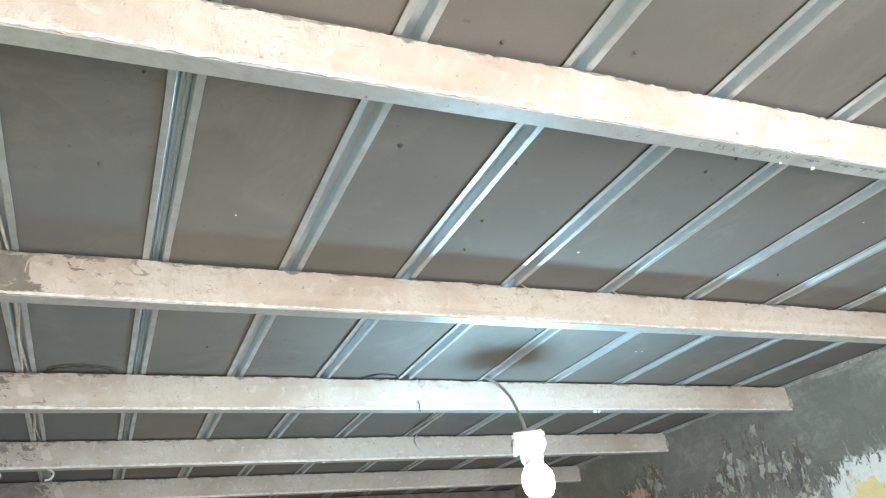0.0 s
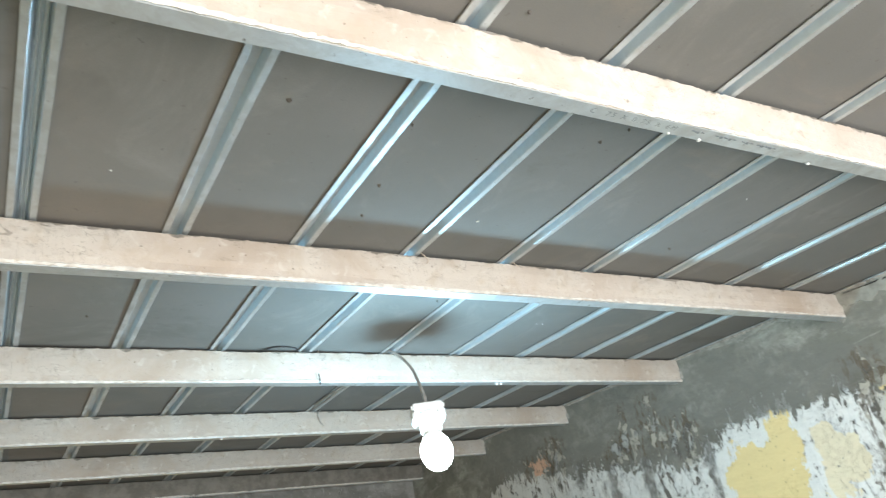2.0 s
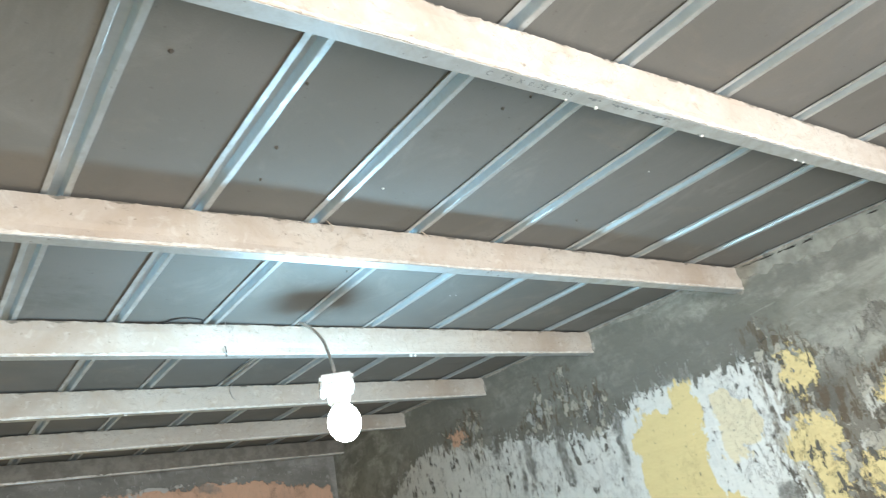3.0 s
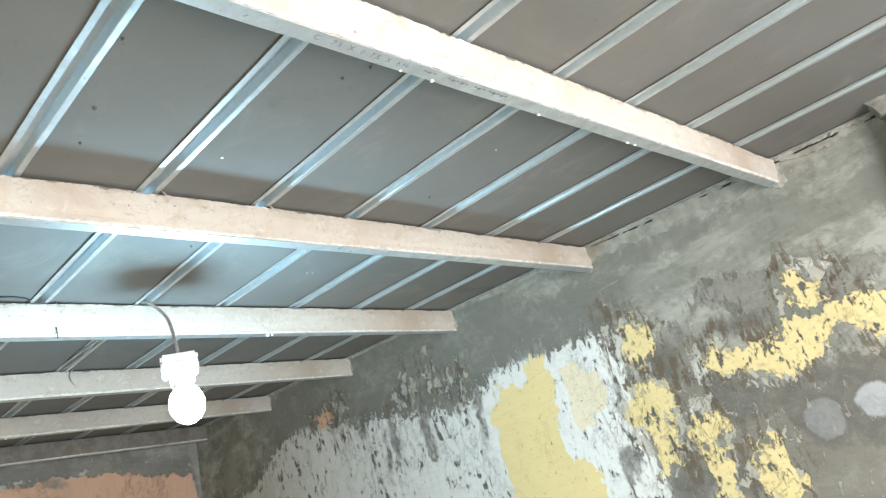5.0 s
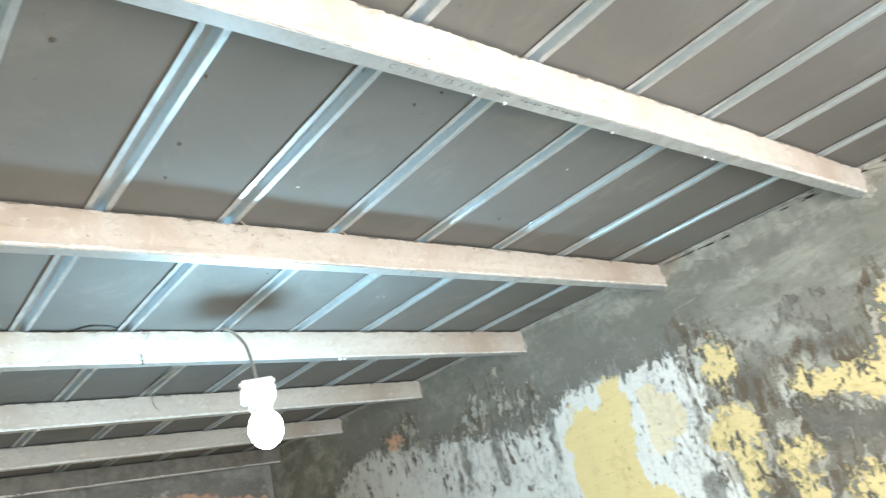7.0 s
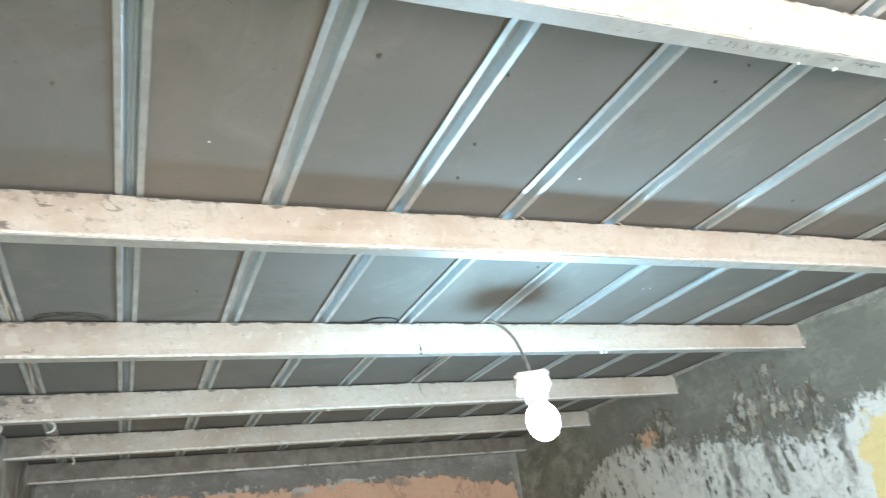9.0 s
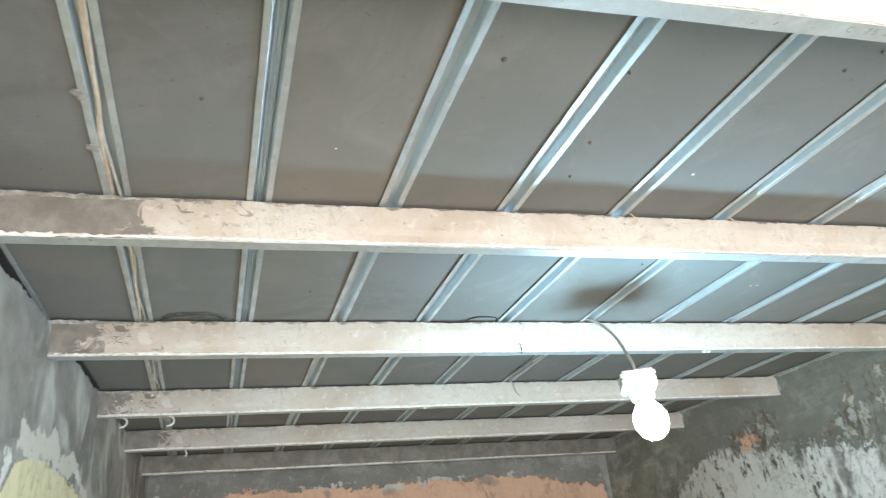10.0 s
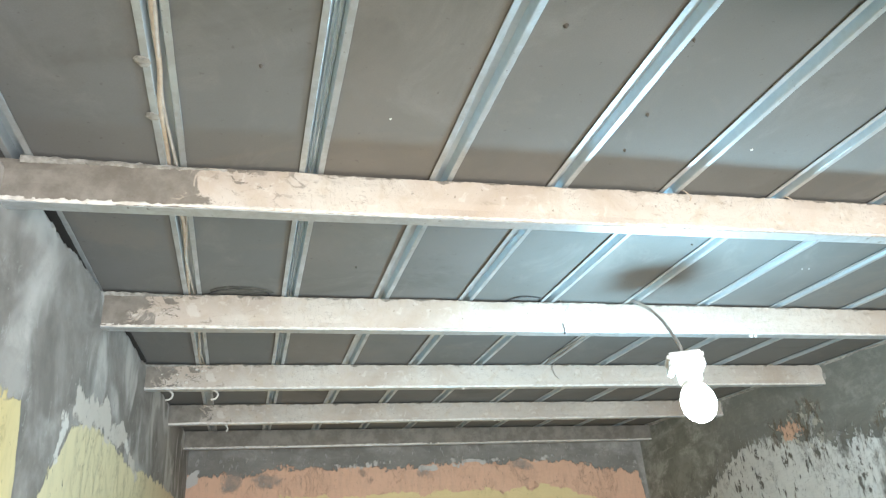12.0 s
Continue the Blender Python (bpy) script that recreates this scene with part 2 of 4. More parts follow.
    scrap = n.math("MULTIPLY", n.step(n.math("MULTIPLY_ADD", streak, 0.7, n.math("MULTIPLY", fine, 0.4)), 0.615, 0.63), n.step(gap, -0.15, -0.03))
    paint = n.math("MAXIMUM", paint, n.math("MULTIPLY", scrap, 1.0 if grain > 0.6 else 0.0))
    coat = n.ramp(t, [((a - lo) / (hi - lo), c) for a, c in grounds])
    coat = n.mix(n.step(n.noise(6, 5, 0.6, at=p), 0.4, 0.7, 0.0, 0.3), coat, n.mix(1.0, coat, (0.84, 0.82, 0.78), "MULTIPLY"))
    coat = n.mix(n.step(streak, 0.46, 0.62, 0.0, 0.4), coat, n.mix(1.0, coat, (0.78, 0.80, 0.82), "MULTIPLY"))
    colour = n.mix(paint, colour, coat)
    relief = n.math("MULTIPLY", paint, 0.6)
    clean = n.math("MULTIPLY", paint, 0.0)

    def field(spots, at, square=False):
        """How far inside the joined spots a point lies, in metres."""
        whole = None
        for cu, cz, ru, rz in spots:
            q = n.vec("MULTIPLY", n.vec("SUBTRACT", at, (cu, cz, 0)), (1 / ru, 1 / rz, 0))
            if square:
                away = n.make("ShaderNodeSeparateXYZ")
                n.put(away.inputs[0], n.vec("MULTIPLY", q, q))
                far = n.math("POWER", n.math("ADD", n.math("POWER", away.outputs[0], 2.0), n.math("POWER", away.outputs[1], 2.0)), 0.25)
            else:
                far = n.vec("LENGTH", q, (0, 0, 0))
            m = n.math("MULTIPLY", n.math("SUBTRACT", 1.0, far), min(ru, rz))
            whole = m if whole is None else n.math("SMOOTH_MAX", whole, m, 0.012)
        return whole

    for look_, tint, spots in layers:
        if look_ == "coat":
            m = field(spots, wander, True)
            m = n.step(n.math("ADD", n.math("MULTIPLY", held, 0.008), n.math("MULTIPLY_ADD", ragged, 0.24, m)), -0.003, 0.003)
            shade = n.mix(n.step(n.noise(9, 5, 0.6, at=p), 0.4, 0.7, 0.0, 0.35), tint, tuple(c * 0.9 for c in tint))
            colour = n.mix(m, colour, shade)
            relief = n.math("MAXIMUM", relief, n.math("MULTIPLY", m, 0.6))
            clean = n.math("MAXIMUM", clean, m)
        elif look_ == "flakes":
            m = field(spots, bent)
            m = n.math("ADD", n.math("MULTIPLY_ADD", held, 0.030, n.math("ADD", m, 0.006)), n.math("MULTIPLY", ragged, 0.34))
            # torn brown base and pale undercoat round the flakes
            torn = n.math("MULTIPLY", n.step(m, -0.055, -0.02), n.step(n.math("ADD", streak, n.math("MULTIPLY", held, 0.12)), 0.48, 0.55))
            colour = n.mix(n.math("MULTIPLY", torn, 0.85), colour, BROWN)
            under = n.math("MULTIPLY", n.step(m, -0.034, -0.028), n.step(n.math("ADD", cell.outputs[1], n.math("MULTIPLY", ragged, 2.0)), 0.70, 0.73))
            colour = n.mix(n.math("MULTIPLY", under, 0.85), colour, (0.50, 0.48, 0.42))
            m = n.step(m, -0.0025, 0.0025)
            shade = n.mix(n.step(mottle, 0.44, 0.62, 0.0, 0.5), tint, tuple(c * 0.86 for c in tint))
            colour = n.mix(m, colour, shade)
            relief = n.math("MAXIMUM", relief, n.math("MAXIMUM", n.math("MULTIPLY", m, 0.8), n.math("MULTIPLY", under, 0.45)))
        elif look_ == "skim":
            # a thin smear of cement; light caught on its raised rim is painted pale
            m = n.math("MULTIPLY_ADD", ragged, 0.45, field(spots, bent))
            rim = n.math("MULTIPLY", n.step(m, -0.006, 0.0), n.step(m, 0.009, 0.002))
            m = n.step(m, -0.004, 0.006)
            colour = n.mix(n.math("MULTIPLY", m, 0.8), colour, n.mix(n.step(mottle, 0.4, 0.65), tint, tuple(c * 0.78 for c in tint)))
            colour = n.mix(n.math("MULTIPLY", rim, n.step(rag, 0.44, 0.58, 0.1, 0.7)), colour, tuple(min(1, c * 1.75) for c in tint))
            relief = n.math("MAXIMUM", relief, n.math("MULTIPLY", m, 0.35))
        elif look_ == "stone":
            m = n.math("MULTIPLY_ADD", ragged, 0.06, field(spots, n.vec("ADD", p, n.vec("MULTIPLY", off, (0.05, 0.05, 0.0)))))
            ring = n.math("MULTIPLY", n.step(m, -0.022, -0.004), 0.5)
            colour = n.mix(ring, colour, DARK)
            m = n.step(m, -0.005, 0.005)
            colour = n.mix(m, colour, n.mix(n.step(mottle, 0.42, 0.62), tint, tuple(c * 0.82 for c in tint)))
        elif look_ == "brown":
            m = n.step(n.math("MULTIPLY_ADD", ragged, 0.6, field(spots, bent)), -0.02, 0.02)
            m = n.math("MULTIPLY", m, n.step(n.math("MULTIPLY_ADD", held, 0.2, streak), 0.44, 0.58))
            colour = n.mix(m, colour, tint)
        else:
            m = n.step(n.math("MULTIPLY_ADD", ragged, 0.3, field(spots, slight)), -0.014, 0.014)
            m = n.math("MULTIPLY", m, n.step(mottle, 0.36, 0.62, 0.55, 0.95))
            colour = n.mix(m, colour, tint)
            relief = n.math("MULTIPLY", relief, n.math("SUBTRACT", 1.0, m))
    bits = n.noise(20, 5, 0.7, at=p, stretch=(2.2, 0.9, 1.0), distort=0.8)
    bits = n.math("MULTIPLY", n.step(bits, 0.60, 0.62), n.math("MULTIPLY", n.step(gap, -0.30, -0.05) if not flecks else n.step(z, 2.02, 1.85), n.math("SUBTRACT", 1.0, n.math("MULTIPLY", relief, 1.6, clamp=True))))
    colour = n.mix(n.math("MULTIPLY", bits, 0.6), colour, flecks or (0.42, 0.42, 0.40))
    relief = n.math("MAXIMUM", relief, n.math("MULTIPLY", bits, 0.4))
    # chips and scratches that reach down to the mortar
    chip = n.math("MULTIPLY", n.step(n.math("ADD", n.math("MULTIPLY", held, 0.10), n.math("MULTIPLY_ADD", streak, 0.6, n.math("MULTIPLY", rag, 0.6))), 0.665 + chips, 0.685 + chips), n.math("MINIMUM", relief, 1.0))
    nick = n.math("MULTIPLY", n.step(n.noise(75, 3, 0.6, at=p, stretch=(1.6, 0.8, 1)), 0.67, 0.70), n.math("MINIMUM", relief, 1.0))
    split = n.noise(9, 7, 0.78, at=p, stretch=(1.5, 0.7, 1), distort=1.1)
    split = n.math("MULTIPLY", n.step(n.math("ABSOLUTE", n.math("SUBTRACT", split, 0.5)), 0.006, 0.001), n.math("MULTIPLY", n.step(cloud, 0.48, 0.56), n.math("MULTIPLY", n.math("MINIMUM", relief, 1.0), n.math("MULTIPLY_ADD", clean, -0.8, 1.0))))
    nick = n.math("MAXIMUM", nick, split)
    worn = n.math("MULTIPLY", n.math("MAXIMUM", n.math("MULTIPLY", chip, n.math("SUBTRACT", 1.0, clean)), n.math("MULTIPLY", nick, 0.8)), 1.6, clamp=True)
    colour = n.mix(worn, colour, (0.13, 0.122, 0.108))
    h = n.math("SUBTRACT", n.math("MULTIPLY_ADD", trowel, 0.7, n.math("MULTIPLY_ADD", fine, 0.35, n.math("MULTIPLY_ADD", drag, 0.8, relief))), worn)
    return n.done(colour, n.math("MULTIPLY_ADD", relief, -0.25, 0.9), 0, h, 0.8, 0.006)


YELLOW, PALE, WHITE, ORANGE = (0.79, 0.66, 0.345), (0.80, 0.735, 0.555), (0.80, 0.82, 0.81), (0.66, 0.42, 0.30)
BROWN = (0.135, 0.108, 0.078)
DARK, PATCH, STONE = (0.145, 0.14, 0.128), (0.27, 0.272, 0.27), (0.43, 0.45, 0.47)
board_mat, steel, lip_steel, mortar = board_material(), steel_material(), lip_material(), mortar_material()
# near-black colour standing for the shade inside gaps and cracks
gap_shade_mat = plain("painted_gap_shade", (0.03, 0.028, 0.026), 0.95)
fillet_mat = plain("joint_mortar", (0.38, 0.37, 0.34), 0.92, other=(0.20, 0.19, 0.17), scale=55, bump=0.6)
wire_tan = plain("tan_wire_sheath", (0.56, 0.48, 0.39), 0.5, other=(0.42, 0.34, 0.26), scale=60)
bead = plain("pale_mortar", (0.72, 0.70, 0.66), 0.8, other=(0.52, 0.49, 0.45), scale=45, bump=0.4)
wire_white = plain("white_wire_sheath", (0.62, 0.60, 0.56), 0.5)
wire_grey = plain("grey_wire_sheath", (0.42, 0.385, 0.35), 0.5)
wire_black = plain("black_wire", (0.03, 0.03, 0.032), 0.5)
plastic = plain("white_lampholder_plastic", (0.78, 0.79, 0.78), 0.35, other=(0.70, 0.70, 0.68))
ink = plain("printed_ink", (0.24, 0.27, 0.29), 0.6)
screw_mat = plain("rusty_screw", (0.13, 0.115, 0.10), 0.75, 0.1)
floor_mat = plain("cement_floor", (0.42, 0.41, 0.39), 0.85, other=(0.30, 0.29, 0.275), scale=6, bump=0.3)

# old paint and repairs on the eastern wall: (along, height, half width, half height)
YELLOW_COAT = [(0.42, 1.66, 0.155, 0.27), (0.37, 1.42, 0.215, 0.17), (0.32, 1.89, 0.055, 0.09)]
PALE_COAT = [(0.17, 1.86, 0.04, 0.05), (0.12, 1.80, 0.055, 0.055), (0.17, 1.73, 0.03, 0.05)]
YELLOW_FLAKES = [(-0.115, 1.905, 0.036, 0.06), (-0.09, 1.72, 0.078, 0.075), (-0.10, 1.62, 0.045, 0.09), (-0.255, 1.61, 0.05, 0.05), (-0.255, 1.49, 0.04, 0.13),
                 (-0.41, 1.49, 0.035, 0.05), (-0.42, 1.40, 0.055, 0.10), (-0.41, 1.775, 0.06, 0.035), (-0.53, 1.755, 0.075, 0.052), (-0.63, 1.78, 0.085, 0.055),
                 (-0.72, 1.80, 0.065, 0.042), (-0.668, 1.90, 0.036, 0.05), (-0.84, 1.765, 0.06, 0.058), (-0.95, 1.75, 0.07, 0.06)]
WHITE_SCRAPS = [(-0.694, 1.973, 0.030, 0.020), (-0.235, 1.685, 0.03, 0.03), (-0.05, 1.92, 0.02, 0.05), (-0.30, 1.775, 0.03, 0.03)]
GREY_SCRAPS = [(1.10, 2.035, 0.014, 0.016), (1.03, 2.055, 0.012, 0.026), (0.95, 2.055, 0.011, 0.014), (0.86, 2.09, 0.010, 0.022), (0.78, 2.00, 0.012, 0.020), (0.70, 1.99, 0.010, 0.018), (1.50, 2.06, 0.02, 0.04)]
BROWN_BASE = [(-0.40, 1.82, 0.16, 0.06), (-0.17, 1.80, 0.09, 0.06), (-0.55, 1.86, 0.12, 0.04)]
SKIMS = [(-0.24, 1.90, 0.05, 0.05), (-0.80, 1.92, 0.10, 0.055), (-0.47, 1.97, 0.13, 0.05), (-0.36, 1.70, 0.05, 0.05), (-0.17, 1.60, 0.03, 0.07)]
DARK_SPOTS = [(0.045, 1.55, 0.04, 0.06), (-0.15, 1.46, 0.075, 0.06), (-0.33, 1.45, 0.05, 0.06), (-0.37, 1.67, 0.10, 0.075), (-0.62, 1.64, 0.18, 0.06), (-0.19, 1.83, 0.05, 0.06), (-0.46, 1.88, 0.10, 0.03), (-0.60, 1.555, 0.085, 0.085),
              (-0.73, 1.55, 0.09, 0.09), (0.95, 1.86, 0.03, 0.09),
              (0.63, 1.82, 0.016, 0.11), (1.16, 1.88, 0.022, 0.09), (1.22, 1.78, 0.015, 0.08), (1.36, 1.96, 0.03, 0.05)]
# dark old cement; the last spot paints the pier's shadow on the wall
DAMP_AND_SHADE = [(1.25, 2.18, 1.0, 0.14), (0.35, 2.09, 0.45, 0.09), (-0.33, 2.20, 0.30, 0.035), (-0.985, 2.10, 0.07, 0.16)]

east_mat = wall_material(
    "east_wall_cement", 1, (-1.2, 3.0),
    [(-1.2, 1.1), (-0.09, 1.15), (-0.06, 1.75), (-0.045, 1.94), (0.0, 1.98), (0.2, 2.0), (0.36, 2.0), (0.5, 2.0), (0.56, 1.95), (0.7, 1.905), (0.87, 1.92),
     (1.04, 1.955), (1.27, 1.98), (1.44, 1.99), (1.67, 2.065), (1.9, 2.055), (2.08, 2.015), (2.36, 1.85), (3.0, 1.7)],
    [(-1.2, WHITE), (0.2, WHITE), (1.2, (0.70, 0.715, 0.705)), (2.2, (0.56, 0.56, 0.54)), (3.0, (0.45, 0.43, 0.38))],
    [("darkened", (0.195, 0.197, 0.180), DAMP_AND_SHADE), ("darkened", (0.215, 0.20, 0.172), [(-0.62, 1.50, 0.42, 0.20), (-0.25, 1.68, 0.2, 0.2)]), ("skim", (0.27, 0.265, 0.24), SKIMS), ("flakes", (0.42, 0.43, 0.42), GREY_SCRAPS), ("darkened", DARK, DARK_SPOTS), ("brown", BROWN, BROWN_BASE), ("flakes", (0.60, 0.60, 0.56), WHITE_SCRAPS),
     ("coat", PALE, PALE_COAT), ("coat", YELLOW, YELLOW_COAT), ("flakes", YELLOW, YELLOW_FLAKES),
     ("stone", PATCH, [(-0.59, 1.553, 0.055, 0.055)]), ("stone", STONE, [(-0.727, 1.577, 0.043, 0.048)]), ("flakes", ORANGE, [(1.64, 2.06, 0.06, 0.035)])],
    ((0.20, 0.203, 0.178), (0.285, 0.288, 0.258), (0.46, 0.463, 0.425)), 0.012, (0.46, 0.44, 0.38), 0.24, 0.6)
west_mat = wall_material(
    "west_wall_cement", 1, (-1.2, 3.0),
    [(-1.2, 1.95), (0.25, 1.945), (0.285, 1.80), (0.30, 1.6), (0.36, 1.6), (0.40, 1.80), (0.49, 1.89), (0.56, 1.95), (0.65, 1.985), (0.90, 1.99), (1.08, 1.97), (1.22, 1.955),
     (1.7, 1.97), (2.2, 1.97), (2.7, 1.95), (3.0, 1.95)],
    [(-1.2, (0.70, 0.585, 0.30)), (0.2, (0.70, 0.585, 0.30)), (0.4, (0.70, 0.63, 0.40)), (1.4, (0.70, 0.63, 0.40)), (3.0, (0.64, 0.47, 0.30))],
    [("coat", (0.58, 0.54, 0.485), [(0.62, 2.005, 0.07, 0.035), (0.82, 2.015, 0.14, 0.035), (1.05, 2.0, 0.12, 0.03), (1.30, 1.965, 0.08, 0.025)]), ("coat", (0.68, 0.66, 0.62), [(0.50, 1.915, 0.015, 0.04), (1.18, 1.985, 0.05, 0.018)])],
    ((0.17, 0.156, 0.142), (0.31, 0.29, 0.268), (0.57, 0.548, 0.52)), 0.09, None, 0.10, 0.3, (1.0, 0.8, 1.0), (3.6, 3, 0.42, 1.4), 0.3, (0.6, 0.45, 1.0), 14)
north_mat = wall_material(
    "north_wall_cement", 0, (-1.0, 2.0),
    [(-1.0, 2.12), (-0.75, 2.10), (-0.6, 2.095), (-0.47, 2.14), (-0.22, 2.12), (0.06, 2.135), (0.2, 2.105), (0.4, 2.115), (0.65, 2.135), (0.9, 2.115), (1.07, 2.135),
     (1.29, 2.115), (1.55, 2.06), (1.78, 2.04), (1.81, 1.8), (2.0, 1.7)],
    [(-1.0, ORANGE), (2.0, ORANGE)],
    [("coat", (0.50, 0.49, 0.47), [(-0.88, 2.10, 0.03, 0.025), (0.0, 2.135, 0.10, 0.008), (0.72, 2.14, 0.13, 0.010), (0.40, 2.10, 0.05, 0.018), (1.15, 2.135, 0.07, 0.008)]),
     ("darkened", (0.20, 0.16, 0.13), [(0.04, 2.085, 0.022, 0.018), (0.09, 2.05, 0.012, 0.010)]), ("darkened", (0.24, 0.22, 0.20), [(-0.68, 2.07, 0.05, 0.05), (-0.50, 2.07, 0.06, 0.035), (1.0, 2.10, 0.06, 0.03), (0.40, 2.075, 0.03, 0.02)]),
     ("coat", (0.68, 0.56, 0.30), [(0.4, 1.50, 1.28, 0.465)])],
    ((0.22, 0.215, 0.20), (0.29, 0.285, 0.27), (0.40, 0.39, 0.365)), 0.09, None, 0.10, 0.45, grain=0.5)


# ---------- mesh helpers ----------
def mesh_of(name, verts, faces, smooth=False):
    me = bpy.data.meshes.new(name)
    me.from_pydata(verts, [], faces)
    bm = bmesh.new()
    bm.from_mesh(me)
    bmesh.ops.recalc_face_normals(bm, faces=bm.faces)
    bm.to_mesh(me)
    bm.free()
    if smooth:
        me.polygons.foreach_set("use_smooth", [True] * len(me.polygons))
    return me


def thing(name, me, material, label="", category="", group="", kind=""):
    me.materials.clear()
    me.materials.append(material)
    return tagged(new(name, me), label, category, group, kind)


def empty(name, label, category, group="", kind=""):
    return tagged(new(name), label, category, group, kind)


def part(name, me, material, parent, label=""):
    me.materials.clear()
    me.materials.append(material)
    ob = new(name, me)
    ob.parent = parent
    return tagged(ob, label)


def box(name, lo, hi, bevel=0.0):
    bm = bmesh.new()
    bmesh.ops.create_cube(bm, size=1)
    for v in bm.verts:
        v.co = Vector([lo[i] + (v.co[i] + 0.5) * (hi[i] - lo[i]) for i in range(3)])
    if bevel:
        bmesh.ops.bevel(bm, geom=bm.edges[:], offset=bevel, segments=2, affect="EDGES")
    me = bpy.data.meshes.new(name)
    bm.to_mesh(me)
    bm.free()
    return me


def sweep(name, length, step, section, rough=0.0, fine=0.0, seed=0.0, only=None, closed=True, smooth=()):
    """A section of (y, z) points carried along x, its points pushed about by noise: rough in long waves, fine in crumbs."""
    count = max(2, int(length / step) + 1)
    verts, faces, k = [], [], len(section)
    for i in range(count):
        x = length * i / (count - 1)
        for j, (y, z) in enumerate(section):
            a = 1.0 if only is None or j in only else 0.0
            calm = a * (0.12 if j in smooth else 1.0)
            w = noise.noise_vector((x * 7 + seed, j * 3.7, seed)) * rough * a + noise.noise_vector((x * 110 + seed, j * 5.1, seed)) * fine * calm
            verts.append((x, y + w.y, z + w.z))
    for i in range(count - 1):
        for j in range(k if closed else k - 1):
            n = (j + 1) % k
            faces.append((i * k + j, i * k + n, (i + 1) * k + n, (i + 1) * k + j))
    if closed:
        faces += [tuple(range(k)), tuple((count - 1) * k + j for j in range(k))]
    return mesh_of(name, verts, faces)


def tube(name, points, radius, sides=8):
    """A wire along a smooth line through the points."""
    pts = [Vector(p) for p in points]
    line = []
    for i in range(len(pts) - 1):
        a, b, c, d = pts[max(i - 1, 0)], pts[i], pts[i + 1], pts[min(i + 2, len(pts) - 1)]
        for s in range(6):
            t = s / 6
            line.append(0.5 * (2 * b + (c - a) * t + (2 * a - 5 * b + 4 * c - d) * t * t + (3 * b - a - 3 * c + d) * t ** 3))
    line.append(pts[-1])
    verts, faces = [], []
    for i, p in enumerate(line):
        way = (line[min(i + 1, len(line) - 1)] - line[max(i - 1, 0)]).normalized()
        side = way.cross(Vector((0.31, 0.17, 0.93))).normalized()
        up = side.cross(way)
        for j in range(sides):
            a = 2 * math.pi * j / sides
            verts.append(p + radius * (math.cos(a) * side + math.sin(a) * up))
    for i in range(len(line) - 1):
        for j in range(sides):
            n = (j + 1) % sides
            faces.append((i * sides + j, i * sides + n, (i + 1) * sides + n, (i + 1) * sides + j))
    faces += [tuple(range(sides)), tuple(range(len(verts) - sides, len(verts)))]
    return mesh_of(name, verts, faces, True)


def lathe(name, rings, sides=32):
    """A turned body of (radius, height) rings about z."""
    verts, faces = [], []
    for r, z in rings:
        verts += [(r * math.cos(2 * math.pi * j / sides), r * math.sin(2 * math.pi * j / sides), z) for j in range(sides)]
    for i in range(len(rings) - 1):
        for j in range(sides):
            n = (j + 1) % sides
            faces.append((i * sides + j, i * sides + n, (i + 1) * sides + n, (i + 1) * sides + j))
    faces += [tuple(range(sides)), tuple(range(len(verts) - sides, len(verts)))]
    return mesh_of(name, verts, faces, True)


# ---------- the room ----------
TOP = BOARD + 0.06
thing("floor", box("floor", (XW - 0.2, YS - 0.12, -0.1), (XE + 0.12, YN + 0.12, 0)), floor_mat, "bare grey cement floor", "floor", kind="structure")
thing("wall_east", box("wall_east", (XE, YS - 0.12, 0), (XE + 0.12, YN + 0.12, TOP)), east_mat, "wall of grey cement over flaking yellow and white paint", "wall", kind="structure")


def west_wall():
    """Drawn along y; it stands a little further out before the third beam, and its ragged top leaves a gap under the boards."""
    verts, faces, count = [], [], 1100
    for i in range(count):
        y = YS - 0.12 + (YN - YS + 0.24) * i / (count - 1)
        x = XW - 0.034 * min(1.0, max(0.0, (0.65 - y) / 0.65)) ** 2
        open_gap = math.exp(-((y - 0.31) / 0.12) ** 2) * 0.012 + (0.006 if 0.0 < y < 1.3 else 0.0)
        top = BOARD - 0.005 - open_gap + 0.006 * noise.noise((y * 14, 0.3, 1.7)) + 0.009 * noise.noise((y * 60, 2.3, 0.7)) + 0.005 * noise.noise((y * 190, 4.3, 0.7))
        bulge = 0.004 * noise.noise((y * 3, 5.0, 0.0))
        verts += [(XW - 0.17, y, 0), (XW - 0.17, y, top - 0.03), (x - 0.05, y, top - 0.03), (x - 0.006, y, top), (x + bulge, y, top - 0.012), (x + bulge, y, 1.6), (x, y, 0)]
    k = 7
    for i in range(count - 1):
        for j in range(k):
            n = (j + 1) % k
            faces.append((i * k + j, i * k + n, (i + 1) * k + n, (i + 1) * k + j))
    faces += [tuple(range(k)), tuple(range((count - 1) * k, count * k))]
    return mesh_of("wall_west", verts, faces)


thing("wall_west", west_wall(), west_mat, "wall of smeared grey cement over old yellow paint", "wall", kind="structure")


